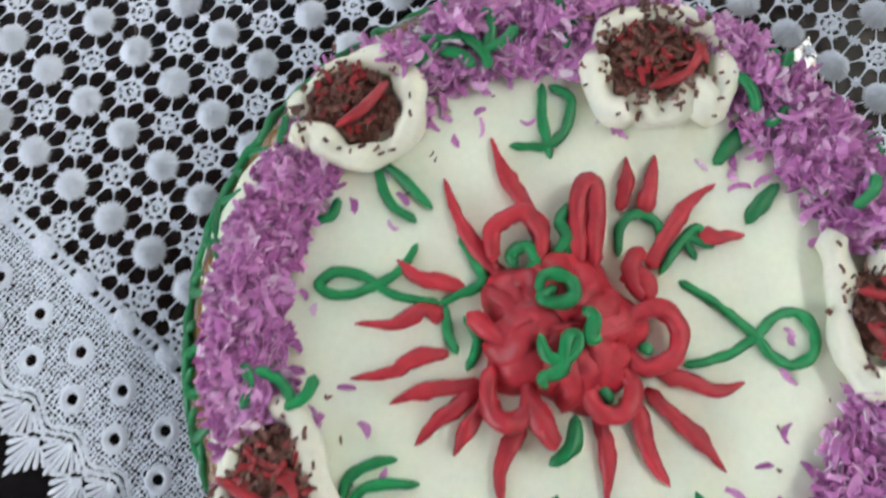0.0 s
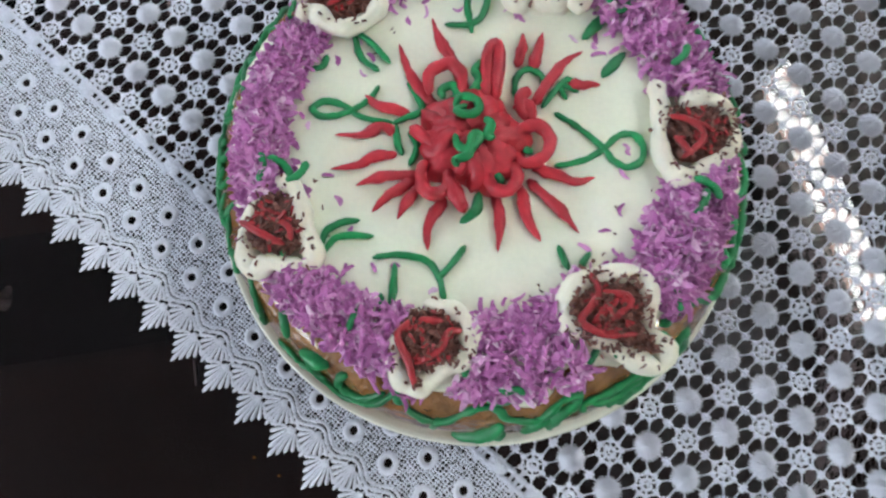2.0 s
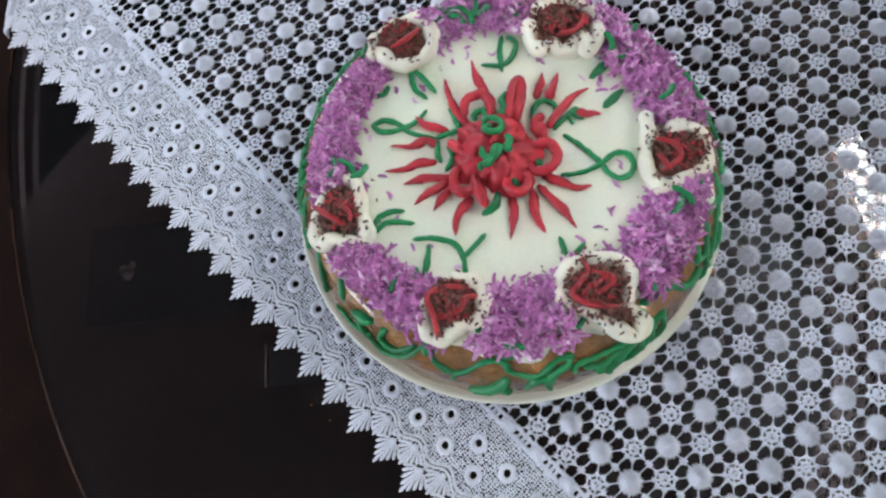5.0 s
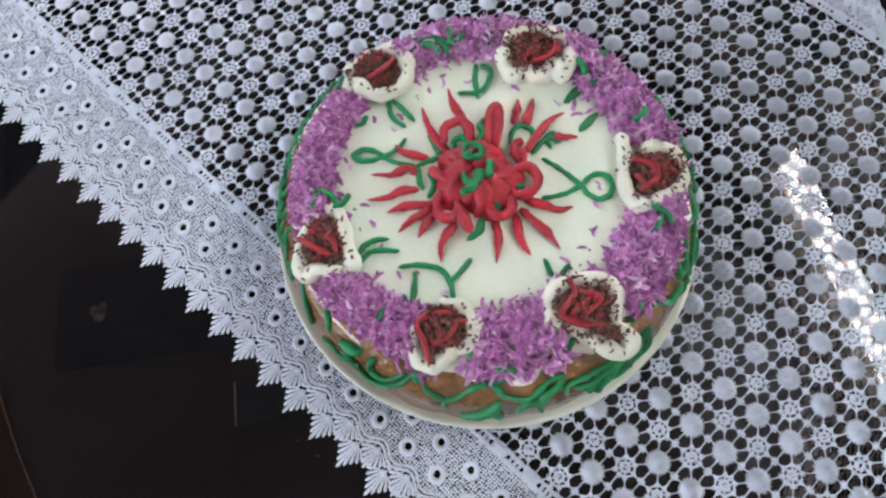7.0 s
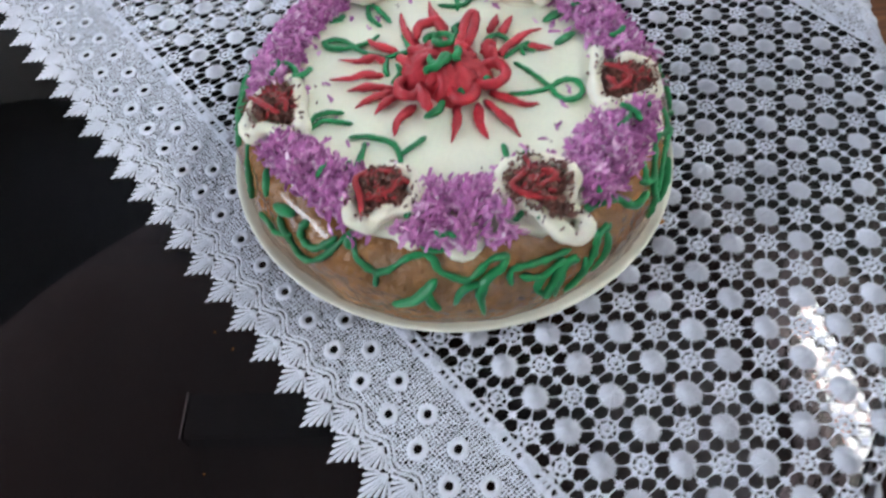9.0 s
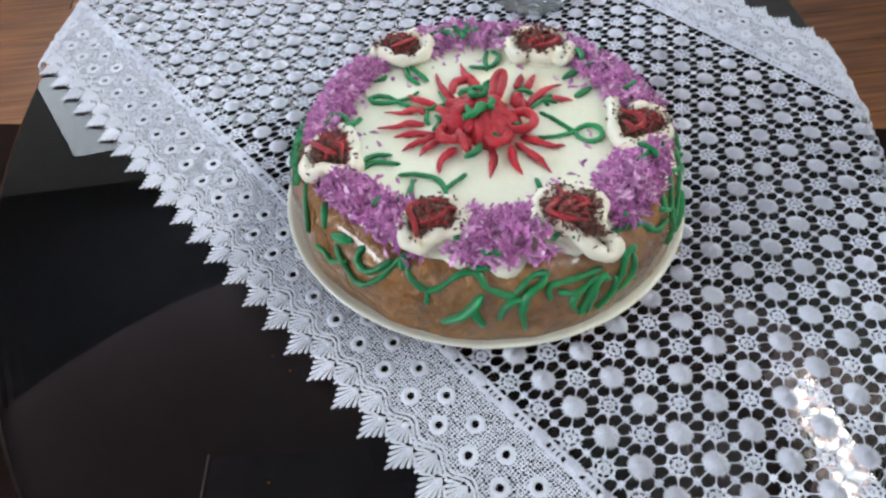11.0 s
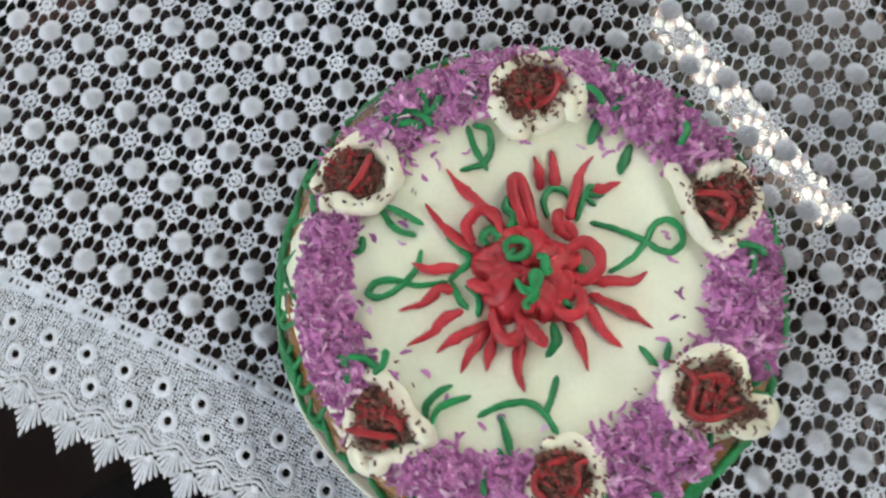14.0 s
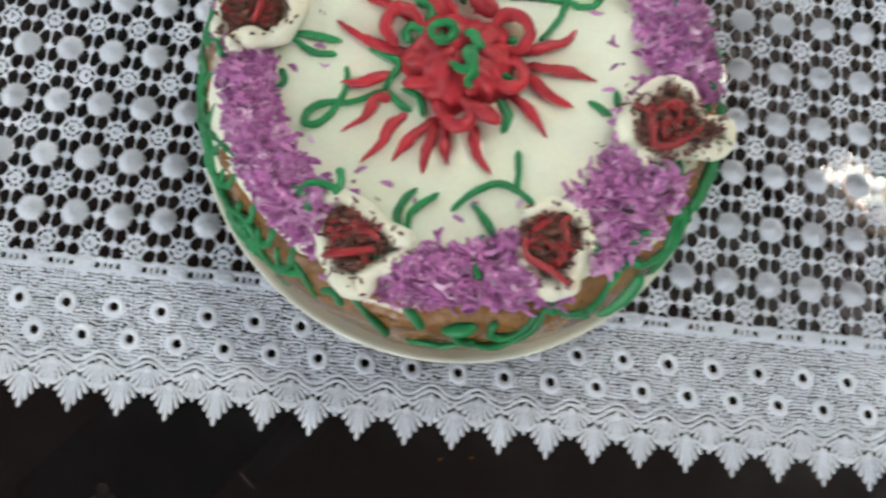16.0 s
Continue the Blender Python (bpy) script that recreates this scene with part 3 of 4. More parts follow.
    # eyelets
    for e in eyes:
        s = Soup()
        ring(s, at(*e), 0.0047, 0.0021, 20, 0.0019, 0.9, 0.5, jag=0.12)
        part("eyelet", s, SATIN, side, warp=drape)
    # wavy cord
    s = Soup()
    for lane in (-0.0006, 0.0024):
        prev = None
        for k in range(int((A1 - A0) / 0.0022)):
            a = A0 + k * 0.0022
            d = 0.0490 + lane + 0.0030 * math.cos(2 * math.pi * (a - phase) / PITCH - 2.7)
            p = at(a, d)
            if prev:
                thread(s, prev, p, 0.0016)
            prev = p
    for k in range(int((A1 - A0) / 0.0044)):
        a = A0 + k * 0.0044
        d = 0.0510 + 0.0030 * math.cos(2 * math.pi * (a - phase) / PITCH - 2.7)
        thread(s, at(a, d), at(a + rng.uniform(-1, 1) * 0.001, d + 0.0055), 0.0007)
    part("wavy_cord", s, SATIN, side, warp=drape)
    # fans
    for k in count:
        for tier, (off, root, reach, spread) in enumerate(((0.95, 0.0515, 0.0165, 0.95), (0.45, 0.0595, 0.0200, 0.95))):
            s = Soup()
            a0 = phase + PITCH * (k + off)
            if not A0 < a0 < A1:
                continue
            bead(s, at(a0, root + 0.0015), 0.0026, 0.0016, 9)
            for f in range(9):
                t = (f - 4) / 4
                tip = at(a0 + t * 0.0116, root + reach - (reach - 0.0062) * abs(t) ** 0.92)
                start = at(a0 + t * 0.0040, root + 0.0010)
                dx, dy = tip[0] - start[0], tip[1] - start[1]
                d = math.hypot(dx, dy)
                nx, ny = -dy / d, dx / d
                verts = []
                for u, w in ((0.0, 0.0005), (0.4, 0.0009), (0.85, 0.00125), (0.96, 0.0009), (1.02, 0.0002)):
                    x, y = start[0] + dx * u, start[1] + dy * u
                    verts += [(x + nx * w, y + ny * w, 0.0), (x, y, 0.0004 + w * 0.9), (x - nx * w, y - ny * w, 0.0)]
                faces = [(3 * m + q, 3 * m + q + 1, 3 * m + q + 4, 3 * m + q + 3) for m in range(4) for q in (0, 1)]
                s.add(verts, faces)
            for t in (-1, 1):
                bead(s, at(a0 + t * 0.0125, root + 0.0045), 0.0012, 0.001)
                thread(s, at(a0 + t * 0.0122, root + 0.0045), at(a0 + t * 0.006, root + 0.006), 0.0004)
            part("fan", s, SATIN, side, warp=drape)


border(1, -0.0985)
border(-1, 0.350)

# ---- plate ----
CX, CY = 0.006, 0.017
plate = thing("plate", "round cream-white china plate under the cake", "plate", at=(CX, CY, 0.0035))
s = Soup()
lathe(s, [(0.0001, 0.001), (0.08, 0.001), (0.085, 0.0), (0.092, 0.0), (0.097, 0.002), (0.125, 0.008), (0.146, 0.0135), (0.1492, 0.0150), (0.1498, 0.0165),
          (0.1485, 0.0175), (0.146, 0.0165), (0.125, 0.0115), (0.098, 0.0065), (0.0001, 0.0055)], 128)
part("dish", s, CHINA, plate)

# ---- cake ----
TOPZ = 0.077
cake = thing("cake", "round cream cake with purple shreds, red and green piped icing", "cake", at=(CX, CY, 0.0105))


def local(p, z):
    return Vector((p[0] / 1000 - CX, p[1] / 1000 - CY, z - 0.0105))


def lumpy(a, r, z):
    k = noise.noise((math.cos(a) * 3, math.sin(a) * 3, z * 40))
    k2 = noise.noise((math.cos(a) * 9 + 5, math.sin(a) * 9, z * 90))
    edge = min(1.0, r / 0.13)
    return r + edge * (0.0022 * k + 0.0014 * k2 + 0.0009 * noise.noise((math.cos(a) * 24, math.sin(a) * 24 + 3, z * 190))), z


SHOULDER = [(0.0, 0.0648), (0.112, 0.0645), (0.120, 0.0632), (0.128, 0.0600), (0.134, 0.0545), (0.1385, 0.0450), (0.1412, 0.034), (0.1425, 0.0)]


def shoulder(r):
    """Height of the rounded cake body at that radius."""
    for (r0, z0), (r1, z1) in zip(SHOULDER, SHOULDER[1:]):
        if r <= r1:
            return z0 + (z1 - z0) * (r - r0) / (r1 - r0)
    return 0.0


s = Soup()
lathe(s, [(0.0001, 0.0), (0.130, 0.0), (0.1400, 0.002), (0.1425, 0.008), (0.1425, 0.02), (0.1412, 0.034), (0.1400, 0.040), (0.1385, 0.045), (0.1365, 0.050), (0.134, 0.0545),
          (0.131, 0.058), (0.128, 0.0600), (0.120, 0.0632), (0.112, 0.0645), (0.05, 0.0648), (0.0001, 0.0648)], 144, wobble=lumpy)
part("sponge", s, CARAMEL, cake, "glossy golden-brown caramel-glazed side")


def cream_edge(a, f, k):
    """f runs from the middle (0) to the ragged edge (1)."""
    edge = 0.1225 + sum(h * math.exp(-(((math.degrees(a) - d + 180) % 360 - 180) / w) ** 2) for d, w, h in ((172, 16, 0.011), (-133, 17, -0.010), (-70, 6, 0.006), (-50, 5, 0.006), (-3, 8, 0.008))) + 0.010 * noise.noise((math.cos(a) * 3.5 + 2, math.sin(a) * 3.5, 0.3)) + 0.005 * noise.noise((math.cos(a) * 11, math.sin(a) * 11, 6.3))
    r = f * edge
    z = shoulder(r) + 0.0021 * k + 0.0007 * noise.noise((r * math.cos(a) * 22, r * math.sin(a) * 22, 1.7)) * min(1, r / 0.02)
    return r, z


s = Soup()
lathe(s, [(1.0, -1.2), (1.008, 0.0), (1.0, 0.6), (0.98, 0.95), (0.95, 1.0), (0.9, 1.0), (0.85, 1.0), (0.75, 1.0), (0.6, 1.0), (0.45, 1.0), (0.3, 1.0), (0.15, 1.0), (0.0001, 1.0)], 144, wobble=cream_edge)
part("cream_top", s, CREAM, cake, "smooth off-white cream icing")

RED_PETALS = [
    [(-45.5, 63.2), (-38.7, 50.0), (-29.5, 38.9), (-17.5, 30.0)],
    [(-31.3, 80.7), (-26.1, 70.4), (-16.1, 57.0), (-6.5, 41.7)],
    [(-57.4, 32.0), (-48.4, 27.1), (-32.9, 26.2)],
    [(-67.8, 8.2), (-53.6, 10.4), (-45.6, 16.3), (-38.0, 14.6)],
    [(-66.1, -10.0), (-52.2, -5.7), (-46.9, -0.5), (-35.1, 3.3)],
    [(-51.7, -16.1), (-40.6, -10.1), (-21.4, -5.5)],
    [(-41.4, -28.1), (-34.7, -18.7), (-22.8, -7.4)],
    [(-28.3, -29.4), (-25.2, -19.8), (-19.5, -8.6)],
    [(-10.9, -42.4), (-12.7, -30.6), (-7.0, -15.0)],
    [(22.7, -37.2), (21.1, -21.2), (16.1, -7.6)],
    [(42.4, -28.3), (34.1, -18.4), (28.3, -2.1)],
    [(60.0, -21.0), (48.7, -11.3), (31.3, 1.3)],
    [(63.8, 8.4), (54.8, 4.5), (41.8, 6.7), (32.3, 8.7)],
    [(16.7, 80.4), (17.5, 70.8), (16.4, 60.9)],
    [(26.7, 82.5), (26.0, 70.3), (24.5, 60.4)],
    [(48.6, 75.2), (39.9, 66.7), (31.8, 49.9), (28.8, 42.0)],
    [(60.0, 58.5), (51.1, 56.2), (44.1, 56.0)],
]
GREEN_STRANDS = [
    [(-51.4, 38.5), (-55.4, 29.0), (-65.8, 20.4), (-76.4, 16.8), (-82.3, 19.8), (-76.7, 24.9), (-66.9, 24.4), (-56.1, 19.9), (-40.0, 19.6)],
    [(-40.0, 19.6), (-33.5, 24.0), (-27.0, 28.7), (-31.0, 35.6), (-37.0, 42.9)],
    [(-38.6, 18.7), (-36.1, 10.1), (-32.2, 3.5)],
    [(-31.5, 16.0), (-25.5, 8.3), (-28.0, -1.3)],
    [(-70.3, 65.6), (-63.5, 52.2), (-53.0, 46.5)],
    [(-68.4, 66.0), (-59.0, 60.3), (-48.2, 51.9)],
    [(-81.2, 50.7), (-82.2, 44.2), (-88.4, 41.1)],
    [(-15.9, 103.4), (-14.4, 91.1), (-9.5, 76.2)],
    [(-13.0, 103.1), (-5.0, 99.1), (-6.2, 86.0), (-12.7, 80.1), (-24.1, 78.6)],
    [(17.8, 44.8), (17.5, 55.4), (23.7, 60.7), (30.9, 56.2), (31.1, 45.5)],
    [(32.7, 40.8), (37.3, 50.2), (43.3, 58.4), (48.3, 53.4), (40.3, 54.3), (44.1, 47.5)],
    [(39.4, 38.9), (48.0, 35.4), (57.0, 30.4), (66.5, 24.0), (72.0, 18.6), (79.0, 16.6), (85.2, 21.0), (85.4, 29.0), (79.5, 34.2), (72.2, 31.8), (67.0, 25.0), (59.5, 18.0), (51.0, 13.6), (43.5, 11.1)],
    [(-62.3, -51.9), (-61.5, -42.2), (-55.7, -36.6), (-46.6, -33.5)],
    [(-61.1, -53.6), (-56.9, -45.4), (-50.5, -42.1), (-38.2, -40.1)],
    [(-36.2, -50.7), (-23.8, -47.1), (-11.1, -47.7), (-3.6, -53.8), (1.6, -65.1)],
    [(6.7, -37.0), (2.0, -47.4), (-3.2, -55.2)],
    [(-25.5, -51.7), (-23.6, -63.1), (-23.3, -73.9)],
    [(-29.3, -67.3), (-25.7, -78.0)],
    [(51.0, -29.0), (57.9, -40.1)],
    [(66.7, -29.3), (62.6, -39.1)],
]
GREEN_LEAVES = [
    [(58.0, 98.6), (52.8, 90.3), (47.7, 82.5)],
    [(70.3, 78.5), (65.4, 71.3), (60.4, 62.9)],
]
MOUND_GREEN = [
    [(-16.7, 35.0), (-19.1, 38.7), (-14.3, 42.2), (-10.1, 38.1), (-11.8, 32.7), (-7.2, 32.1)],
    [(-9.6, 26.2), (-7.9, 31.9), (-0.6, 31.8), (2.0, 26.7), (-3.7, 23.0), (-8.4, 24.4), (-4.3, 28.6)],
    [(5.6, 23.4), (9.2, 20.1), (8.3, 14.3), (11.9, 14.3)],
    [(-7.2, 12.6), (-3.6, 6.2), (2.1, 6.6), (5.0, 12.8), (1.4, 12.8), (0.7, 3.2), (-4.9, -0.4), (-2.9, -3.1)],
    [(-1.4, 59.4), (-4.3, 52.0), (-1.1, 47.6), (-5.1, 39.2)],
    [(-0.2, 57.1), (2.0, 50.3), (-0.7, 39.3)],
    [(8.7, -10.6), (8.7, -20.1), (2.6, -27.1)],
    [(26.8, 14.4), (31.2, 13.8)],
    [(14.6, 1.5), (19.5, -5.1)],
]
MOUND_RED = [
    [(4.4, 36.2), (1.2, 58.9), (4.0, 67.1), (7.2, 58.9), (9.0, 38.2)],
    [(-24.7, 35.8), (-25.8, 46.7), (-18.2, 53.5), (-10.2, 48.3), (-9.6, 35.7)],
    [(22.7, 15.5), (23.8, 24.6), (31.9, 28.0), (38.9, 21.8), (37.8, 12.4), (28.6, 8.0), (22.0, 12.1)],
    [(11.8, 5.1), (11.4, -2.9), (16.9, -8.7), (24.3, -6.4), (25.5, 1.7), (19.3, 7.5)],
    [(-20.1, 0.9), (-20.4, -9.9), (-13.7, -16.3), (-6.9, -11.6), (-8.5, -1.7)],
    [(26.0, 30.0), (20.8, 39.7), (24.5, 47.2)],
    [(-4.2, -7.5), (-0.0, -16.4), (3.4, -21.8)],
    [(-8.5, -4.5), (-2.8, -13.8), (1.7, -20.6)],
    [(18.6, 35.9), (25.0, 37.3), (28.6, 29.8)],
    [(-30.3, 17.0), (-20.3, 11.0), (-11.5, 8.1)],
    [(-26.2, 26.3), (-16.0, 21.0), (-7.8, 17.8)],
]
ROSETTES = [
    ((-82.8, 85.8),
     [(-100.2, 68.3), (-92.2, 70.9), (-79.2, 64.5), (-64.2, 70.4), (-59.4, 85.2), (-67.1, 99.5), (-82.0, 101.1), (-94.6, 90.9), (-102.2, 78.0)],
     [[(-69.9, 92.1), (-76.6, 80.5), (-84.5, 73.4)]]),
    ((17.2, 119.3),
     [(0.1, 115.4), (5.1, 98.7), (13.3, 94.5), (18.5, 101.5), (24.5, 95.9), (32.5, 100.8), (36.2, 109.8), (43.0, 99.4), (47.0, 112.1), (41.6, 127.8), (27.3, 133.4), (12.1, 130.2), (0.7, 120.2)],
     [[(38.0, 122.9), (32.6, 110.2), (20.6, 103.2)], [(34.2, 123.0), (39.1, 114.8)]]),
    ((112.0, 40.7),
     [(86.2, 62.2), (90.9, 47.4), (91.8, 31.3), (98.9, 15.8), (107.4, 15.0), (120.1, 24.0), (128.1, 39.2), (123.1, 52.3), (110.4, 57.3), (100.4, 51.1)],
     [[(94.5, 43.1), (105.2, 41.4), (111.5, 33.6), (102.6, 22.0)], [(103.3, 42.6), (116.0, 38.6)], [(97.7, 32.6), (107.4, 24.6)]]),
    ((76.5, -55.9),
     [(95.9, -61.5), (96.4, -46.7), (91.0, -37.9), (77.4, -39.5), (64.8, -44.9), (57.5, -55.4), (59.5, -66.2), (68.3, -70.4), (79.5, -72.0), (91.6, -76.0), (104.9, -77.7), (108.8, -68.8), (98.2, -63.7)],
     [[(66.7, -41.7), (71.6, -51.1), (65.7, -64.5), (76.3, -68.9), (92.1, -66.4)], [(72.9, -49.1), (86.5, -51.3), (78.6, -63.3)], [(70.8, -65.1), (81.4, -50.6)]]),
    ((-3.0, -83.6),
     [(-14.2, -80.4), (-16.7, -97.2), (-8.9, -106.3), (-1.0, -105.8), (6.4, -97.4), (15.2, -92.0), (16.4, -79.4), (7.6, -70.9), (-6.6, -69.1)],
     [[(-9.9, -77.1), (-16.0, -86.4), (-9.2, -97.3), (-3.8, -108.1)], [(-6.4, -97.7), (3.4, -90.5), (6.3, -81.3), (12.4, -78.9)], [(-8.1, -77.7), (3.4, -76.1)]]),
    ((-84.2, -41.5),
     [(-90.5, -21.2), (-79.6, -25.2), (-72.9, -40.1), (-63.1, -56.2), (-69.1, -62.7), (-83.7, -62.2), (-92.4, -67.1), (-98.7, -54.2), (-97.5, -41.7), (-96.8, -29.8)],
     [[(-101.3, -46.5), (-89.1, -50.6), (-77.4, -53.7)], [(-91.9, -41.8), (-78.4, -44.5), (-74.6, -51.2)]]),
]


def ribbon(name, pts, radius, mat, parent, z, shape="petal", flat=0.7, lift=0.0, seed=0.0):
    line = smooth_line([local(p, z) for p in pts], 6)
    n = len(line) - 1
    for i, p in enumerate(line):
        p.z += lift * math.sin(math.pi * i / n) + 0.0004 * noise.noise((i * 0.7 + seed, seed, 0))
    if shape == "petal":
        def r(t):
            return radius * (0.26 + 0.74 * min(1, t * 2.2)) * (0.90 + 0.16 * math.cos((t - 0.55) * 3) + 0.10 * math.sin(t * 11 + seed))
    elif shape == "leaf":
        def r(t):
            return radius * (0.35 + 0.65 * math.sin(math.pi * min(1, max(0, t * 0.9 + 0.05))))
    else:
        def r(t):
            return radius * (0.72 + 0.28 * math.sin(math.pi * t))
    s = Soup()
    tube(s, line, r, 10, flat, 0.42, seed)
    return part(name, s, mat, parent)


for k, pts in enumerate(RED_PETALS):
    ribbon("red_petal", pts, 0.0027, RED, cake, TOPZ + 0.0014, "petal", 0.7, 0.0012, k * 3.1)
for k, pts in enumerate(GREEN_STRANDS):
    ribbon("green_strand", pts, 0.0019, GREEN, cake, TOPZ + 0.0012, "strand", 0.8, 0.0006, k * 2.7 + 50)
for pts in GREEN_LEAVES:
    ribbon("green_leaf", pts, 0.0033, GREEN, cake, TOPZ + 0.0012, "leaf", 0.55, 0.0, 9.0)

# red flower heaped in the middle
s = Soup()
verts, faces, n, m = [], [], 40, 9
for j in range(m + 1):
    f = j / m
    for i in range(n):
        a = 2 * math.pi * i / n
        lobes = 1 + 0.13 * math.sin(5 * a + 0.6) + 0.10 * noise.noise((math.cos(a) * 2, math.sin(a) * 2, 4))
        r = 0.027 * lobes * math.sin(f * math.pi / 2)
        h = 0.0142 * math.cos(f * math.pi / 2) ** 0.8 + 0.003 * noise.noise((r * math.cos(a) * 130, r * math.sin(a) * 130, 2.2)) * (1 - f * 0.6)
        verts.append((r * math.cos(a), r * math.sin(a), h))
for j in range(m):
    for i in range(n):
        k = (i + 1) % n
        faces.append((j * n + i, (j + 1) * n + i, (j + 1) * n + k, j * n + k))
s.add(verts, faces)
heart = part("flower_heart", s, RED, cake, "heaped red icing flower")
heart.location = local((1.0, 17.0), TOPZ - 0.001)
petal_rng = random.Random(11)
for k in range(15):
    # broad folds of icing laid over the heap
    a = 2 * math.pi * k * 0.382 + petal_rng.uniform(-0.25, 0.25)
    r0, r1 = petal_rng.uniform(0.002, 0.009), petal_rng.uniform(0.020, 0.027)
    pts = []
    for q in range(4):
        f = q / 3
        r = r0 + (r1 - r0) * f
        b = a + petal_rng.uniform(-0.1, 0.3) * f
        pts.append(Vector((r * math.cos(b), r * math.sin(b), 0.0134 * math.cos(min(1, r / 0.030) * math.pi / 2) ** 0.8 + 0.001)))
    s = Soup()
    tube(s, smooth_line(pts, 6), lambda t: (0.0040 + 0.0003 * (k % 7)) * (0.55 + 0.45 * math.sin(math.pi * (0.15 + 0.75 * t))), 12, 0.8, 0.5, k * 2.3)
    o = part("icing_fold", s, RED, cake)
    o.location = local((1.0, 17.0), TOPZ - 0.001)
for k, pts in enumerate(MOUND_RED):
    ribbon("red_loop", pts, 0.0036 if k == 0 else 0.0034, RED, cake, 0.0835, "strand", 0.95, 0.002, k * 1.9 + 20)
for k, pts in enumerate(MOUND_GREEN):
    far = max(math.hypot(p[0] - 1, p[1] - 17) for p in pts)
    ribbon("green_curl", pts, 0.0024, GREEN, cake, 0.0945 if far < 27 else 0.083, "strand", 0.95, 0.001, k * 1.3 + 80)


def chip(w, l, h, g):
    """A curled shred: a bent sliver with thickness."""
    c = g.uniform(-0.25, 0.25) * l
    v = []
    for x, lift in ((-l / 2, c), (0, 0), (l / 2, c)):
        k = w * g.uniform(0.7, 1.1)
        v += [(x, -k / 2, lift), (x, k / 2, lift), (x, k / 2, lift + h), (x, -k / 2, lift + h)]
    f = [(0, 1, 2, 3), (8, 11, 10, 9)]
    for b in (0, 4):
        f += [(b, b + 4, b + 5, b + 1), (b + 1, b + 5, b + 6, b + 2), (b + 2, b + 6, b + 7, b + 3), (b + 3, b + 7, b + 4, b)]
    return v, f


def shaving(w, l, h, g):
    """A grated shred: a thin tapered ribbon, curled and twisted."""
    bend, curl, twist = g.uniform(-0.9, 0.9), g.uniform(-0.5, 1.1), g.uniform(-1.1, 1.1)
    v, f, n = [], [], 4
    for i in range(n + 1):
        t = i / n - 0.5
        x, y, z = l * t * (1 - 0.15 * abs(curl)), l * bend * (t * t - 0.1), l * curl * 0.55 * t * t * 2
        k = 0.5 * w * (1 - 1.7 * t * t) * g.uniform(0.75, 1.2)
        c, d = math.cos(twist * t * 2), math.sin(twist * t * 2)
        for p, q in ((-k, 0), (k, 0), (k, h), (-k, h)):
            v.append((x, y + p * c - q * d, z + p * d + q * c))
    for i in range(n):
        b = 4 * i
        f += [(b + j, b + 4 + j, b + 4 + (j + 1) % 4, b + (j + 1) % 4) for j in range(4)]
    f += [(3, 2, 1, 0), (4 * n, 4 * n + 1, 4 * n + 2, 4 * n + 3)]
    return v, f


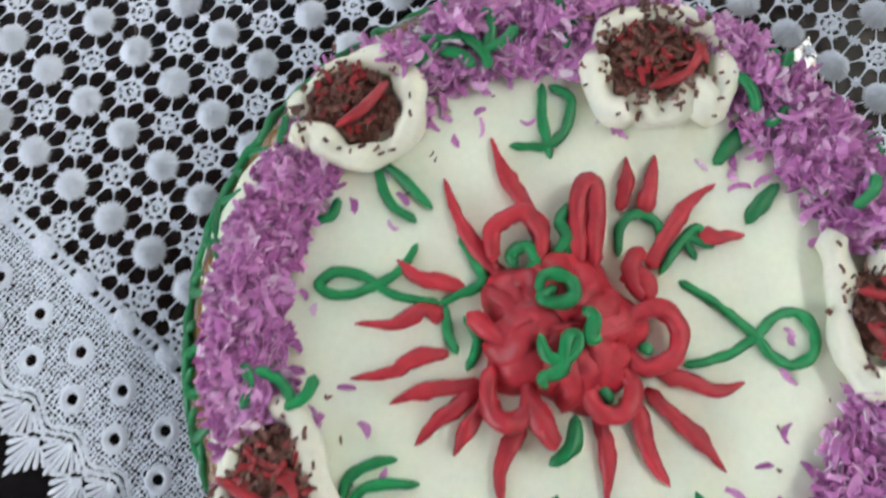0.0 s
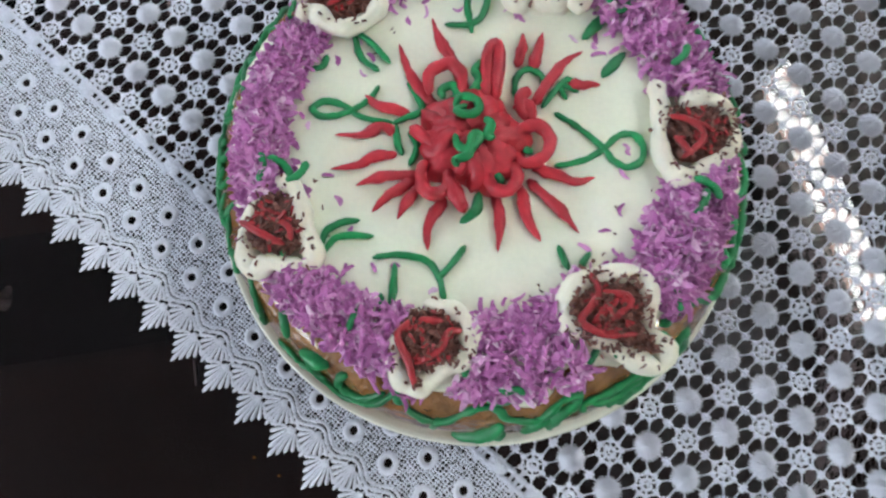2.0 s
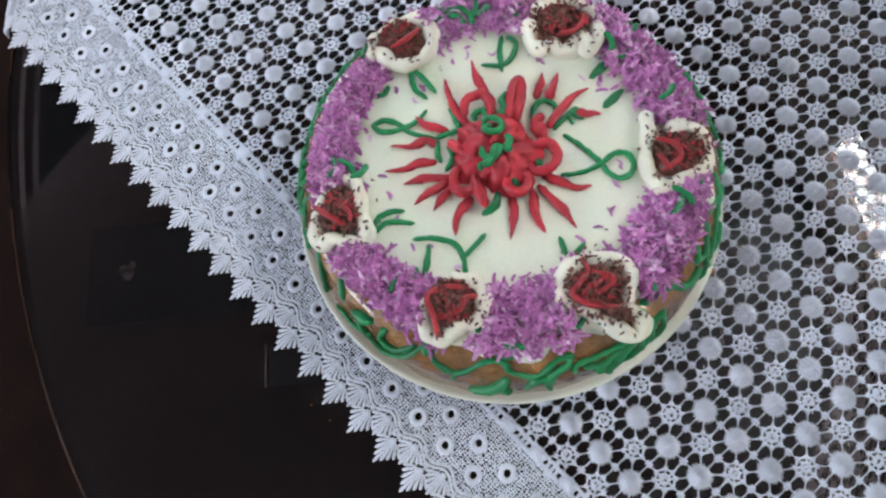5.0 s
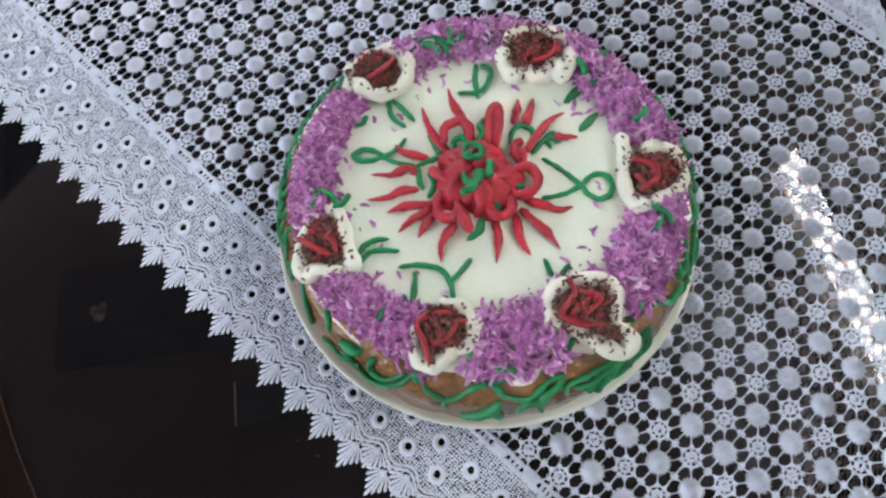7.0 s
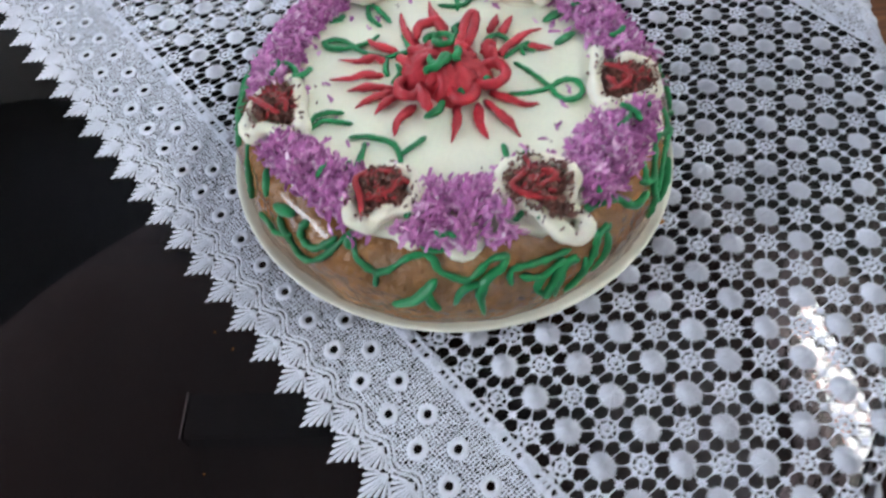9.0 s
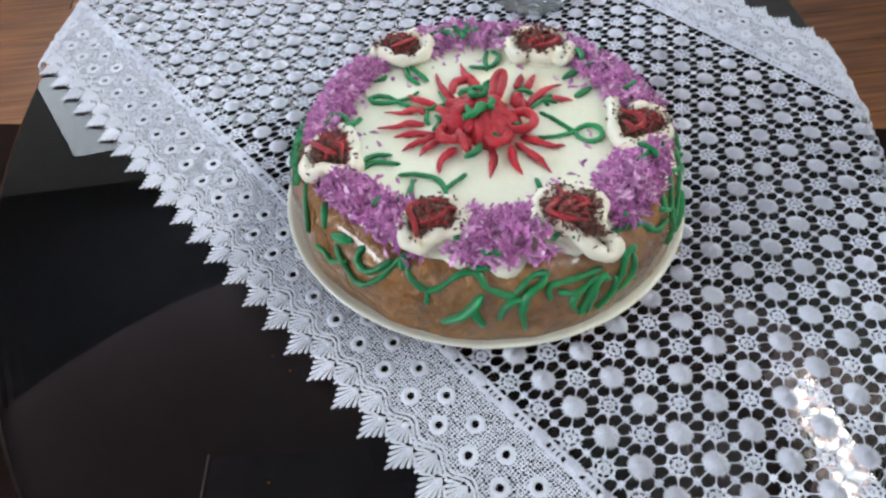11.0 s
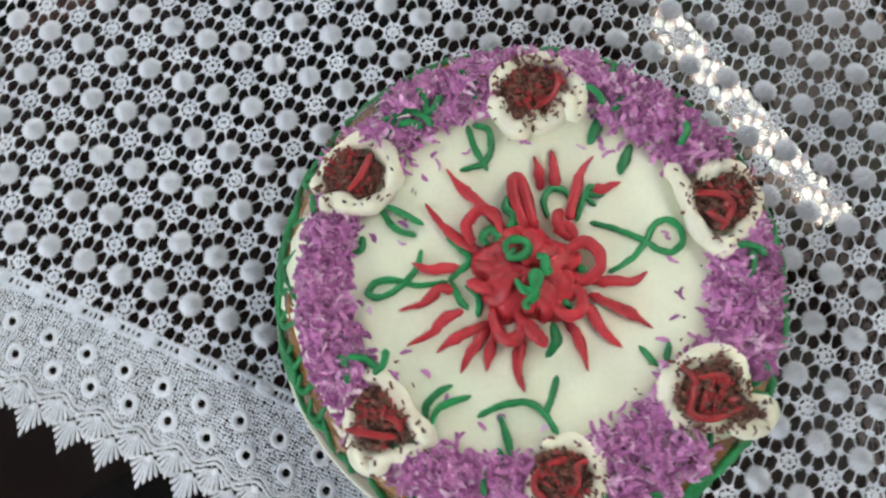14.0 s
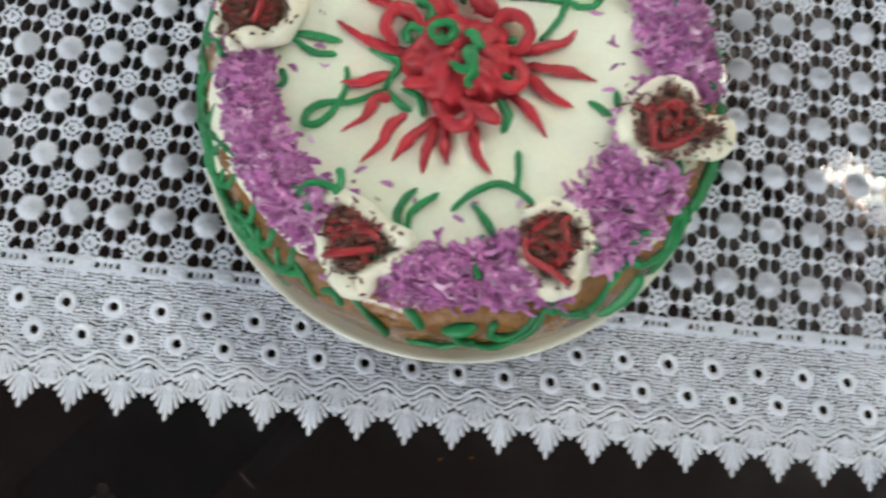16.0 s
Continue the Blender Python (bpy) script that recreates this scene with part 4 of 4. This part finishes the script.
# cream rosettes with chocolate and red icing
footprints = []
for k, (spot, outline, strands) in enumerate(ROSETTES):
    g = random.Random(40 + k)
    mid = local(spot, TOPZ)
    base_z = TOPZ - 0.0105 - max(0, math.hypot(mid.x, mid.y) - 0.105) * 0.35
    s = Soup()
    line = smooth_line([local(p, TOPZ + 0.0058) for p in outline], 5)
    for i, p in enumerate(line):
        d = math.hypot(p.x, p.y)
        p.z -= max(0, d - 0.118) * 0.5
        p.z += 0.0010 * noise.noise((i * 0.5, k * 5.0, 0))
    tube(s, line, lambda t: 0.0057 * (0.86 + 0.14 * math.sin(t * 47 + k) + 0.1 * math.sin(t * 13 + k)), 14, 0.95, 0.15, k)
    body = part("cream_rosette", s, PUFF, cake, "piped off-white cream rosette")
    # soft middle filled in below the shavings
    cen = sum((p for p in line), Vector()) / len(line)
    reach = sorted(math.hypot(p.x - cen.x, p.y - cen.y) for p in line)[len(line) // 2]
    footprints.append((cen.x, cen.y, reach + 0.001))
    s = Soup()
    lathe(s, [(reach * 0.86, -0.003), (reach * 0.84, 0.0), (reach * 0.7, 0.0022), (reach * 0.4, 0.0035), (0.0001, 0.0040)], 28, (cen.x, cen.y),
          wobble=lambda a, r, z: (r * (1 + 0.12 * noise.noise((math.cos(a) * 2, math.sin(a) * 2, k))), z + TOPZ - 0.0105 + 0.001 * noise.noise((r * 300 * math.cos(a), r * 300 * math.sin(a), k)) - max(0, math.hypot(cen.x, cen.y) - 0.105) * 0.3))
    part("cream_filling", s, PUFF, body)
    s = Soup()
    mid = mid * 0.7 + Vector((cen.x, cen.y, mid.z)) * 0.3
    wide = min(1.25, max(1.0, (reach - 0.0035) / 0.0150))
    lathe(s, [(0.0150 * wide, 0.0035), (0.0142 * wide, 0.0062), (0.0110 * wide, 0.0085), (0.0060, 0.0100), (0.0001, 0.0104)], 30, (mid.x, mid.y),
          wobble=lambda a, r, z: (r * (1 + 0.25 * noise.noise((math.cos(a) * 2.2, math.sin(a) * 2.2, k * 3.0))),
                                  z + base_z + 0.0022 * noise.noise((r * 420 * math.cos(a), r * 420 * math.sin(a), k))))
    part("chocolate_mound", s, CHOCOLATE, body, "dark brown mound of chocolate", smooth=False)
    s = Soup()
    for q in range(330):
        a, r = g.uniform(0, 6.283), 0.0152 * wide * math.sqrt(g.random()) * (1.0 if q < 305 else 1.4)
        x, y = mid.x + r * math.cos(a), mid.y + r * math.sin(a)
        z = base_z + 0.0112 - 0.0045 * min(1.3, r / 0.0155) ** 2 + (0.002 if q % 5 else 0.0042) * g.random() + (0.004 if r > 0.0165 else 0)
        v, f = chip(g.uniform(0.0008, 0.0019), g.uniform(0.0018, 0.0046), 0.0008, g)
        m4 = pose(x, y, z, g.uniform(-45, 45), g.uniform(-45, 45), g.uniform(0, 360))
        s.add([m4 @ Vector(p) for p in v], f)
    if k == 3:
        # shavings caught in the tail of the ring
        for q in range(46):
            t = local((98.0 + g.uniform(-6, 5), -69.0 + g.uniform(-3.2, 3.2)), 0)
            v, f = chip(g.uniform(0.0008, 0.0018), g.uniform(0.0018, 0.0042), 0.0008, g)
            m4 = pose(t.x, t.y, base_z + 0.0062 + 0.002 * g.random(), g.uniform(-45, 45), g.uniform(-45, 45), g.uniform(0, 360))
            s.add([m4 @ Vector(p) for p in v], f)
    tagged(part("chocolate_topping", s, CHOCOLATE, body, "dark brown chocolate shavings", smooth=False), kind="stuff")
    # red icing broken up among the shavings
    s = Soup()
    for q in range(26):
        a, r = g.uniform(0, 6.283), 0.0125 * math.sqrt(g.random())
        x, y = mid.x + r * math.cos(a), mid.y + r * math.sin(a)
        v, f = chip(g.uniform(0.0010, 0.0022), g.uniform(0.0025, 0.0055), 0.001, g)
        m4 = pose(x, y, base_z + 0.0132 - 0.004 * (r / 0.016) ** 2, g.uniform(-30, 30), g.uniform(-30, 30), g.uniform(0, 360))
        s.add([m4 @ Vector(p) for p in v], f)
    tagged(part("red_crumble", s, DARK_RED, body, "crumbled dark red icing", smooth=False), kind="stuff")
    # shavings fallen on the piped cream
    s = Soup()
    for q in range(22):
        p = line[g.randrange(len(line))]
        v, f = chip(g.uniform(0.0008, 0.0014), g.uniform(0.0015, 0.0034), 0.0006, g)
        m4 = pose(p.x + g.uniform(-0.003, 0.003), p.y + g.uniform(-0.003, 0.003), p.z + 0.0050, g.uniform(-25, 25), g.uniform(-25, 25), g.uniform(0, 360))
        s.add([m4 @ Vector(w) for w in v], f)
    tagged(part("fallen_chocolate", s, CHOCOLATE, body, smooth=False), kind="stuff")
    for q, pts in enumerate(strands):
        o = ribbon("red_strand", pts, 0.0019, DARK_RED, body, TOPZ + 0.0112, "strand", 0.75, 0.0010, q + k * 7)

# green rope waving round the side
g = random.Random(5)


def side_radius(z):
    """Radius of the cake body at a height over the table."""
    z -= 0.0105
    for (r0, z0), (r1, z1) in zip(SHOULDER, SHOULDER[1:]):
        if z1 <= z <= z0:
            return r0 + (r1 - r0) * (z0 - z) / (z0 - z1)
    return 0.1425


def rope(a0, a1, z_of, radius=0.0021, seed=0.0, name="green_rope", taper=False, flat=1.0):
    n = max(4, int(abs(a1 - a0) / 0.035))
    pts = []
    for i in range(n + 1):
        a = a0 + (a1 - a0) * i / n
        z = min(0.0725, z_of(a, i / n))
        r = side_radius(z) + 0.0016 + 0.0006 * noise.noise((a * 9, seed, 1))
        pts.append(Vector((r * math.cos(a), r * math.sin(a), z - 0.0105)))
    s = Soup()
    width = (lambda t: radius * (0.3 + 0.7 * math.sin(math.pi * (0.1 + 0.8 * t)))) if taper else (lambda t: radius * (0.85 + 0.2 * math.sin(t * 40 + seed)))
    tube(s, smooth_line(pts, 4), width, 8, flat, 0.25, seed)
    part(name, s, GREEN, cake)


def piped(name, *keys, radius=0.0022, taper=False, flat=1.0):
    """Icing piped along the side through (degrees, millimetres over the table)."""
    pts = []
    for deg, mm in keys:
        a, z = math.radians(deg), min(0.0725, mm / 1000)
        r = side_radius(z) + radius * 0.55
        pts.append(Vector((r * math.cos(a), r * math.sin(a), z - 0.0105)))
    seed = keys[0][0] * 0.7
    s = Soup()
    width = (lambda t: radius * (0.3 + 0.7 * math.sin(math.pi * (0.12 + 0.76 * t)))) if taper else (lambda t: radius * (0.88 + 0.16 * math.sin(t * 34 + seed) + 0.08 * math.sin(t * 71 + seed)))
    tube(s, smooth_line(pts, 5), width, 10, flat, 0.25, seed)
    part(name, s, GREEN, cake)


def front(deg):
    return -152 < (deg + 180) % 360 - 180 < -4


piped("green_rope", (-119, 59), (-117, 54), (-114, 49), (-111, 43), (-108, 44), (-104, 53), (-101, 63), (-99, 69), (-97, 69), (-95, 63), (-92, 59), (-90, 57), (-90, 48))
piped("green_rope", (-110, 68), (-111, 62), (-110, 57), (-107, 56), (-104, 61), (-101, 68), radius=0.0024)
piped("green_rope", (-90, 57), (-87, 61), (-83, 68), (-80, 70), (-77, 69), (-75, 64), (-70, 59), (-68, 60), (-66, 64), (-63, 68), (-59, 68))
piped("green_rope", (-144, 71), (-140, 67), (-136, 60), (-133, 52), (-132, 46))
piped("green_rope", (-155, 67), (-151, 62), (-148, 54))
piped("green_rope", (-128, 43), (-123, 46), (-120, 44), (-114, 54), radius=0.0019)
piped("green_rope", (-59, 52), (-59, 61), (-54, 62), (-50, 62), (-44, 62))
piped("green_rope", (-41, 43), (-38, 52), (-36, 62), (-32, 63), radius=0.0028)
piped("green_rope", (-37, 73), (-32, 72), (-27, 70), (-23, 61), (-17, 59), radius=0.0028)
piped("green_rope", (-14, 47), (-10, 54), (-6, 60), (0, 62), (8, 56))
piped("green_rope", (-17, 65), (-14, 69), (-12, 73))
for keys, size in (
        (((-86, 36), (-81, 44), (-78, 53), (-76, 60)), 0.0042), (((-78, 51), (-77, 43), (-75, 36)), 0.0034),
        (((-121, 64), (-117, 66), (-114, 67)), 0.0040), (((-80, 72), (-76, 72), (-73, 73)), 0.0032),
        (((-72, 41), (-70, 53), (-66, 57)), 0.0030), (((-65, 29), (-66, 48), (-65, 58), (-60, 66)), 0.0034),
        (((-63, 61), (-61, 64), (-59, 69)), 0.0026), (((-48, 29), (-48, 45), (-47, 54), (-43, 58)), 0.0036),
        (((-51, 32), (-50, 41), (-48, 52)), 0.0036), (((-130, 71), (-127, 68), (-125, 62)), 0.0028),
        (((-98, 72), (-98, 69), (-97, 66)), 0.0030), (((-36, 62), (-38, 68), (-38, 72)), 0.0036)):
    piped("green_leaf", *keys, radius=size, taper=True, flat=0.6)
# doubled strands hang from the lip towards the plate
for d in (-157, -163, -170, -178, -186, -195, -203, -212):
    lean = 4 * math.sin(d * 1.7)
    piped("green_rope", (d, 71), (d + 1.5 + lean * 0.4, 62), (d - 1 + lean, 52), (d + lean, 41), (d + 2 + lean, 33), radius=0.0021)
    piped("green_rope", (d - 3, 66), (d - 1.5, 58), (d + 1 + lean, 49), (d + 3 + lean, 43), radius=0.0018)
for d, low in ((-54, 35), (-43, 29), (-36, 37)):
    sway = 3 * math.sin(d * 0.9)
    piped("green_leaf", (d + sway, low), (d + 1, low + 9), (d + 2.5, low + 17), (d + 5 + sway, low + 24), radius=0.0027, taper=True, flat=0.6)
piped("green_rope", (-57, 57), (-52, 52), (-47, 57), (-42, 53), radius=0.0023)
piped("green_rope", (-12, 63), (-14, 54), (-13, 45), (-16, 35), radius=0.0024)
piped("green_rope", (-18, 67), (-13, 61), (-8, 68), (-3, 70), (3, 64), (9, 69), radius=0.0023)
# ropes and leaves go on round the far side
for k in range(9):
    a0 = 2 * math.pi * k / 9 + 0.15 + g.uniform(-0.1, 0.1)
    ph, fr = g.uniform(0, 6), g.uniform(17, 24)
    if not front(math.degrees(a0)) and not front(math.degrees(a0) + 40):
        rope(a0, a0 + g.uniform(0.62, 0.8), lambda a, f: 0.0565 + 0.0078 * math.sin(a * fr + ph) + 0.003 * math.sin(a * 7 + ph), 0.0021, k * 3.3)
        rope(a0 + 0.1, a0 + 0.45, lambda a, f: 0.046 + 0.006 * math.sin(a * fr * 0.8 + ph + 2), 0.0019, k * 2.1 + 30)
for k in range(26):
    a0 = 2 * math.pi * k / 26 + g.uniform(-0.1, 0.1)
    z0, z1 = g.uniform(0.042, 0.056), g.uniform(0.020, 0.034)
    if not front(math.degrees(a0)):
        rope(a0, a0 + g.choice((-1, 1)) * g.uniform(0.08, 0.17), lambda a, f: z0 + (z1 - z0) * f, 0.0034, k * 1.7 + 60, "green_leaf", True, 0.7)
for k in range(7):
    a0 = 2 * math.pi * k / 7 + g.uniform(-0.2, 0.2)
    ph, fr = g.uniform(0, 6), g.uniform(11, 16)
    if not front(math.degrees(a0)) and not front(math.degrees(a0) + 25):
        rope(a0, a0 + g.uniform(0.3, 0.55), lambda a, f: 0.0675 + 0.0045 * math.sin(a * fr + ph), 0.0018, k * 4.3 + 90)

# purple shreds: a heap all round the top's edge
g = random.Random(21)
heap = Soup()
single = []
for q in range(6600):
    a = g.uniform(-math.pi, math.pi)
    inner = 0.0930 - 0.009 * math.exp(-((a + 0.95) / 0.6) ** 2) + 0.008 * math.exp(-((a + 2.29) / 0.25) ** 2) + 0.004 * noise.noise((math.cos(a) * 4, math.sin(a) * 4, 8.0)) + 0.005 * noise.noise((math.cos(a) * 14, math.sin(a) * 14, 3.0))
    outer = 0.1270 + 0.005 * noise.noise((math.cos(a) * 6, math.sin(a) * 6, 5.0)) + 0.004 * noise.noise((math.cos(a) * 20, math.sin(a) * 20, 1.0))
    west = math.exp(-(((a - 2.95 + math.pi) % (2 * math.pi) - math.pi) / 0.42) ** 2)
    inner, outer = inner + 0.0065 * west, outer - 0.0045 * west
    stray = g.random()
    if stray < 0.05:
        inner -= g.random() * 0.006
    elif stray < 0.09:
        outer += g.random() * 0.006
    f = g.random() ** 0.85
    r = inner + (outer - inner) * f
    x, y = r * math.cos(a), r * math.sin(a)
    if any((x - fx) ** 2 + (y - fy) ** 2 < fr * fr for fx, fy, fr in footprints):
        continue
    clump = 0.80 + 1.0 * noise.noise((x * 75, y * 75, 2.0))
    if clump < 0.42 and g.random() < 0.75 * min(1, abs(f - 0.45) * 3):
        continue
    hill = 0.0090 * math.sin(math.pi * min(1, f * 0.86 + 0.07)) ** 0.8 * clump
    z = shoulder(math.hypot(x, y)) + 0.0024 + hill * g.uniform(0.55, 1.1)
    v, faces = shaving(g.uniform(0.0018, 0.0041), g.uniform(0.006, 0.0130), 0.0006, g)
    m4 = pose(x, y, z, g.gauss(0, 30), g.gauss(0, 24), g.uniform(0, 360))
    if len(single) < 240 and -2.4 < a < -0.4 and q % 3 == 0:
        single.append(m4)
        continue
    heap.add([m4 @ Vector(p) for p in v], faces)
tagged(part("topping", heap, SHRED, cake, "purple shredded topping heaped round the edge", smooth=False), kind="stuff")
kinds = []
for q in range(4):
    s = Soup()
    s.add(*shaving(0.0032, 0.0098, 0.0006, g))
    kinds.append(s.mesh("shred", SHRED, False))
for q, m4 in enumerate(single):
    o = part("shred", kinds[q % 4], SHRED, cake)
    o.matrix_basis = Matrix.Translation((0, 0, 0.0012)) @ m4

# loose shreds and crumbs on the cream
s, s2 = Soup(), Soup()
for q in range(80):
    a, r = g.uniform(0, 6.283), g.uniform(0.072, 0.09) if q < 60 else g.uniform(0.086, 0.096)
    v, faces = shaving(g.uniform(0.0016, 0.0028), g.uniform(0.004, 0.0085), 0.0005, g)
    m4 = pose(r * math.cos(a), r * math.sin(a), TOPZ - 0.0102, 0, 0, g.uniform(0, 360))
    if q % 3:
        s.add([m4 @ Vector(p) for p in v], faces)
    else:
        s2.add([m4 @ (Vector(p) * 0.4) for p in v], faces)
tagged(part("loose_topping", s, SHRED, cake, smooth=False), kind="stuff")
tagged(part("crumb_scatter", s2, CHOCOLATE, cake, smooth=False), kind="stuff")

# green flecks among the shreds
for q in range(16):
    a, r = g.uniform(0, 6.283), g.uniform(0.102, 0.125)
    x, y = r * math.cos(a), r * math.sin(a)
    b = g.uniform(0, 6.283)
    s = Soup()
    z = shoulder(math.hypot(x, y)) + 0.0085
    pts = [Vector((x + d * math.cos(b), y + d * math.sin(b) + 0.001 * math.sin(d * 900), z)) for d in (-0.006, -0.002, 0.002, 0.006)]
    tube(s, smooth_line(pts, 4), 0.0017, 8, 0.8, 0.2, q)
    part("green_fleck", s, GREEN, cake)

# a tangle of green strands laid over the shreds
for q, (x, y, turn, size) in enumerate(((-52, 112, 20, 9), (-46, 118, 75, 8), (-41, 111, 140, 9), (-37, 119, 100, 8), (-47, 107, 165, 7), (-33, 113, 40, 8), (-57, 106, 60, 7), (56, 108, 120, 7), (98, 77, 60, 7), (118, 12, 150, 8), (116, 2, 70, 7), (-88, -14, 150, 8), (-79, -18, 55, 7), (-97, -17, 100, 7), (-104, -62, 120, 6))):
    b = math.radians(turn)
    pts = []
    for d in (-1.0, -0.4, 0.3, 1.0):
        px, py = x + size * d * math.cos(b) - 2.2 * d * d * math.sin(b), y + size * d * math.sin(b) + 2.2 * d * d * math.cos(b)
        w = local((px, py), 0)
        pts.append(Vector((w.x, w.y, shoulder(math.hypot(w.x, w.y)) + 0.0112)))
    s = Soup()
    tube(s, smooth_line(pts, 5), 0.0021, 8, 0.8, 0.3, q + 40)
    part("green_strand", s, GREEN, cake)

# a little syrup that ran onto the plate's rim
s = Soup()
lathe(s, [(0.0060, -0.0006), (0.0055, 0.0006), (0.003, 0.0010), (0.0001, 0.0011)], 24, wobble=lambda a, r, z: (r * (1 + 0.35 * math.sin(2 * a + 1) + 0.15 * math.sin(5 * a)), z))
o = part("syrup_drop", s, SYRUP, cake, "amber syrup on the plate rim")
o.matrix_basis = Matrix.Translation((0.1435, -0.0265, 0.0066)) @ pose(0, 0, 0, 0, -14, -12) @ Matrix.Scale(0.75, 4)

# ---- glass dish beyond the cake ----
dish = thing("glass_dish", "clear cut-glass dish standing on the lace cloth", "dish", at=(-0.022, 0.318, 0.0035))


def facets(a, r, z):
    return r * (1 + (0.05 if r > 0.012 else 0) * math.cos(12 * a)), z


s = Soup()
lathe(s, [(0.0001, 0.003), (0.02, 0.003), (0.030, 0.0), (0.036, 0.002), (0.041, 0.012), (0.047, 0.030), (0.052, 0.044), (0.0535, 0.046), (0.0525, 0.047),
          (0.049, 0.044), (0.044, 0.030), (0.037, 0.014), (0.030, 0.008), (0.0001, 0.007)], 72, wobble=facets)
part("bowl", s, CLEAR, dish)

# ---- crumbs on the bare glass ----
for q, (x, y) in enumerate(((-0.091, -0.160), (-0.075, -0.167), (-0.055, -0.239))):
    s = Soup()
    lathe(s, [(0.0001, 0.0), (0.0006, 0.0001), (0.0007, 0.0004), (0.0004, 0.0007), (0.0001, 0.0008)], 10,
          wobble=lambda a, r, z: (r * (1 + 0.4 * noise.noise((math.cos(a) * 2, math.sin(a) * 2, q * 3.0))), z))
    crumb = tagged(part("crumb", s, SYRUP), "tiny amber cake crumb on the bare glass", "crumb", "crumbs on the glass")
    crumb.location = (x, y, -0.0004)

# ---- floor planks and cloth blossoms, piece by piece ----
g = random.Random(3)
plank_meshes = {}
y = Y0
while y < Y1:
    x = X0 - g.uniform(0, 1.0)
    while x < X1:
        x2 = min(x + 1.2, X1)
        xa = max(x, X0)
        key = (round(x2 - xa, 2))
        if x2 - xa > 0.05:
            if key not in plank_meshes:
                s = Soup()
                w, l, c = 0.1185, x2 - xa - 0.0025, 0.0015
                s.add([(0, 0, 0), (l, 0, 0), (l, w, 0), (0, w, 0), (0, 0, 0.0105), (l, 0, 0.0105), (l, w, 0.0105), (0, w, 0.0105), (c, c, 0.012), (l - c, c, 0.012), (l - c, w - c, 0.012), (c, w - c, 0.012)],
                      [(8, 9, 10, 11), (4, 5, 9, 8), (5, 6, 10, 9), (6, 7, 11, 10), (7, 4, 8, 11), (0, 1, 5, 4), (1, 2, 6, 5), (2, 3, 7, 6), (3, 0, 4, 7), (3, 2, 1, 0)])
                plank_meshes[key] = s.mesh("plank", WOOD, False)
            o = part("plank", plank_meshes[key], WOOD, floor)
            o.matrix_basis = ROOM @ pose(xa, y, FLOOR - 0.012)
        x += 1.2
    y += 0.12

blossom_meshes = []
for q in range(4):
    s = Soup()
    blossom(s, (0, 0), BLOSSOM_R, 100 + q)
    blossom_meshes.append(s.mesh("blossom", SATIN))
made = 0
blossom_spots.sort(key=lambda c: abs(c[0] + 0.03) + abs(c[1] - 0.05))
for q, c in enumerate(blossom_spots):
    x, y, z = drape((c[0], c[1], 0.0))
    on_top = rim(x, y)[0] < -0.01
    if c[1] < -0.088 or c[1] > 0.340:
        continue
    if on_top and made < 300:
        o = part("blossom", blossom_meshes[q % 4], SATIN, tablecloth)
        o.matrix_basis = pose(x, y, z, 0, 0, (q * 37) % 360)
        made += 1
    else:
        blossom(far_blossoms, c, BLOSSOM_R, q)
tagged(part("more_blossoms", far_blossoms, SATIN, tablecloth, warp=drape), kind="stuff")
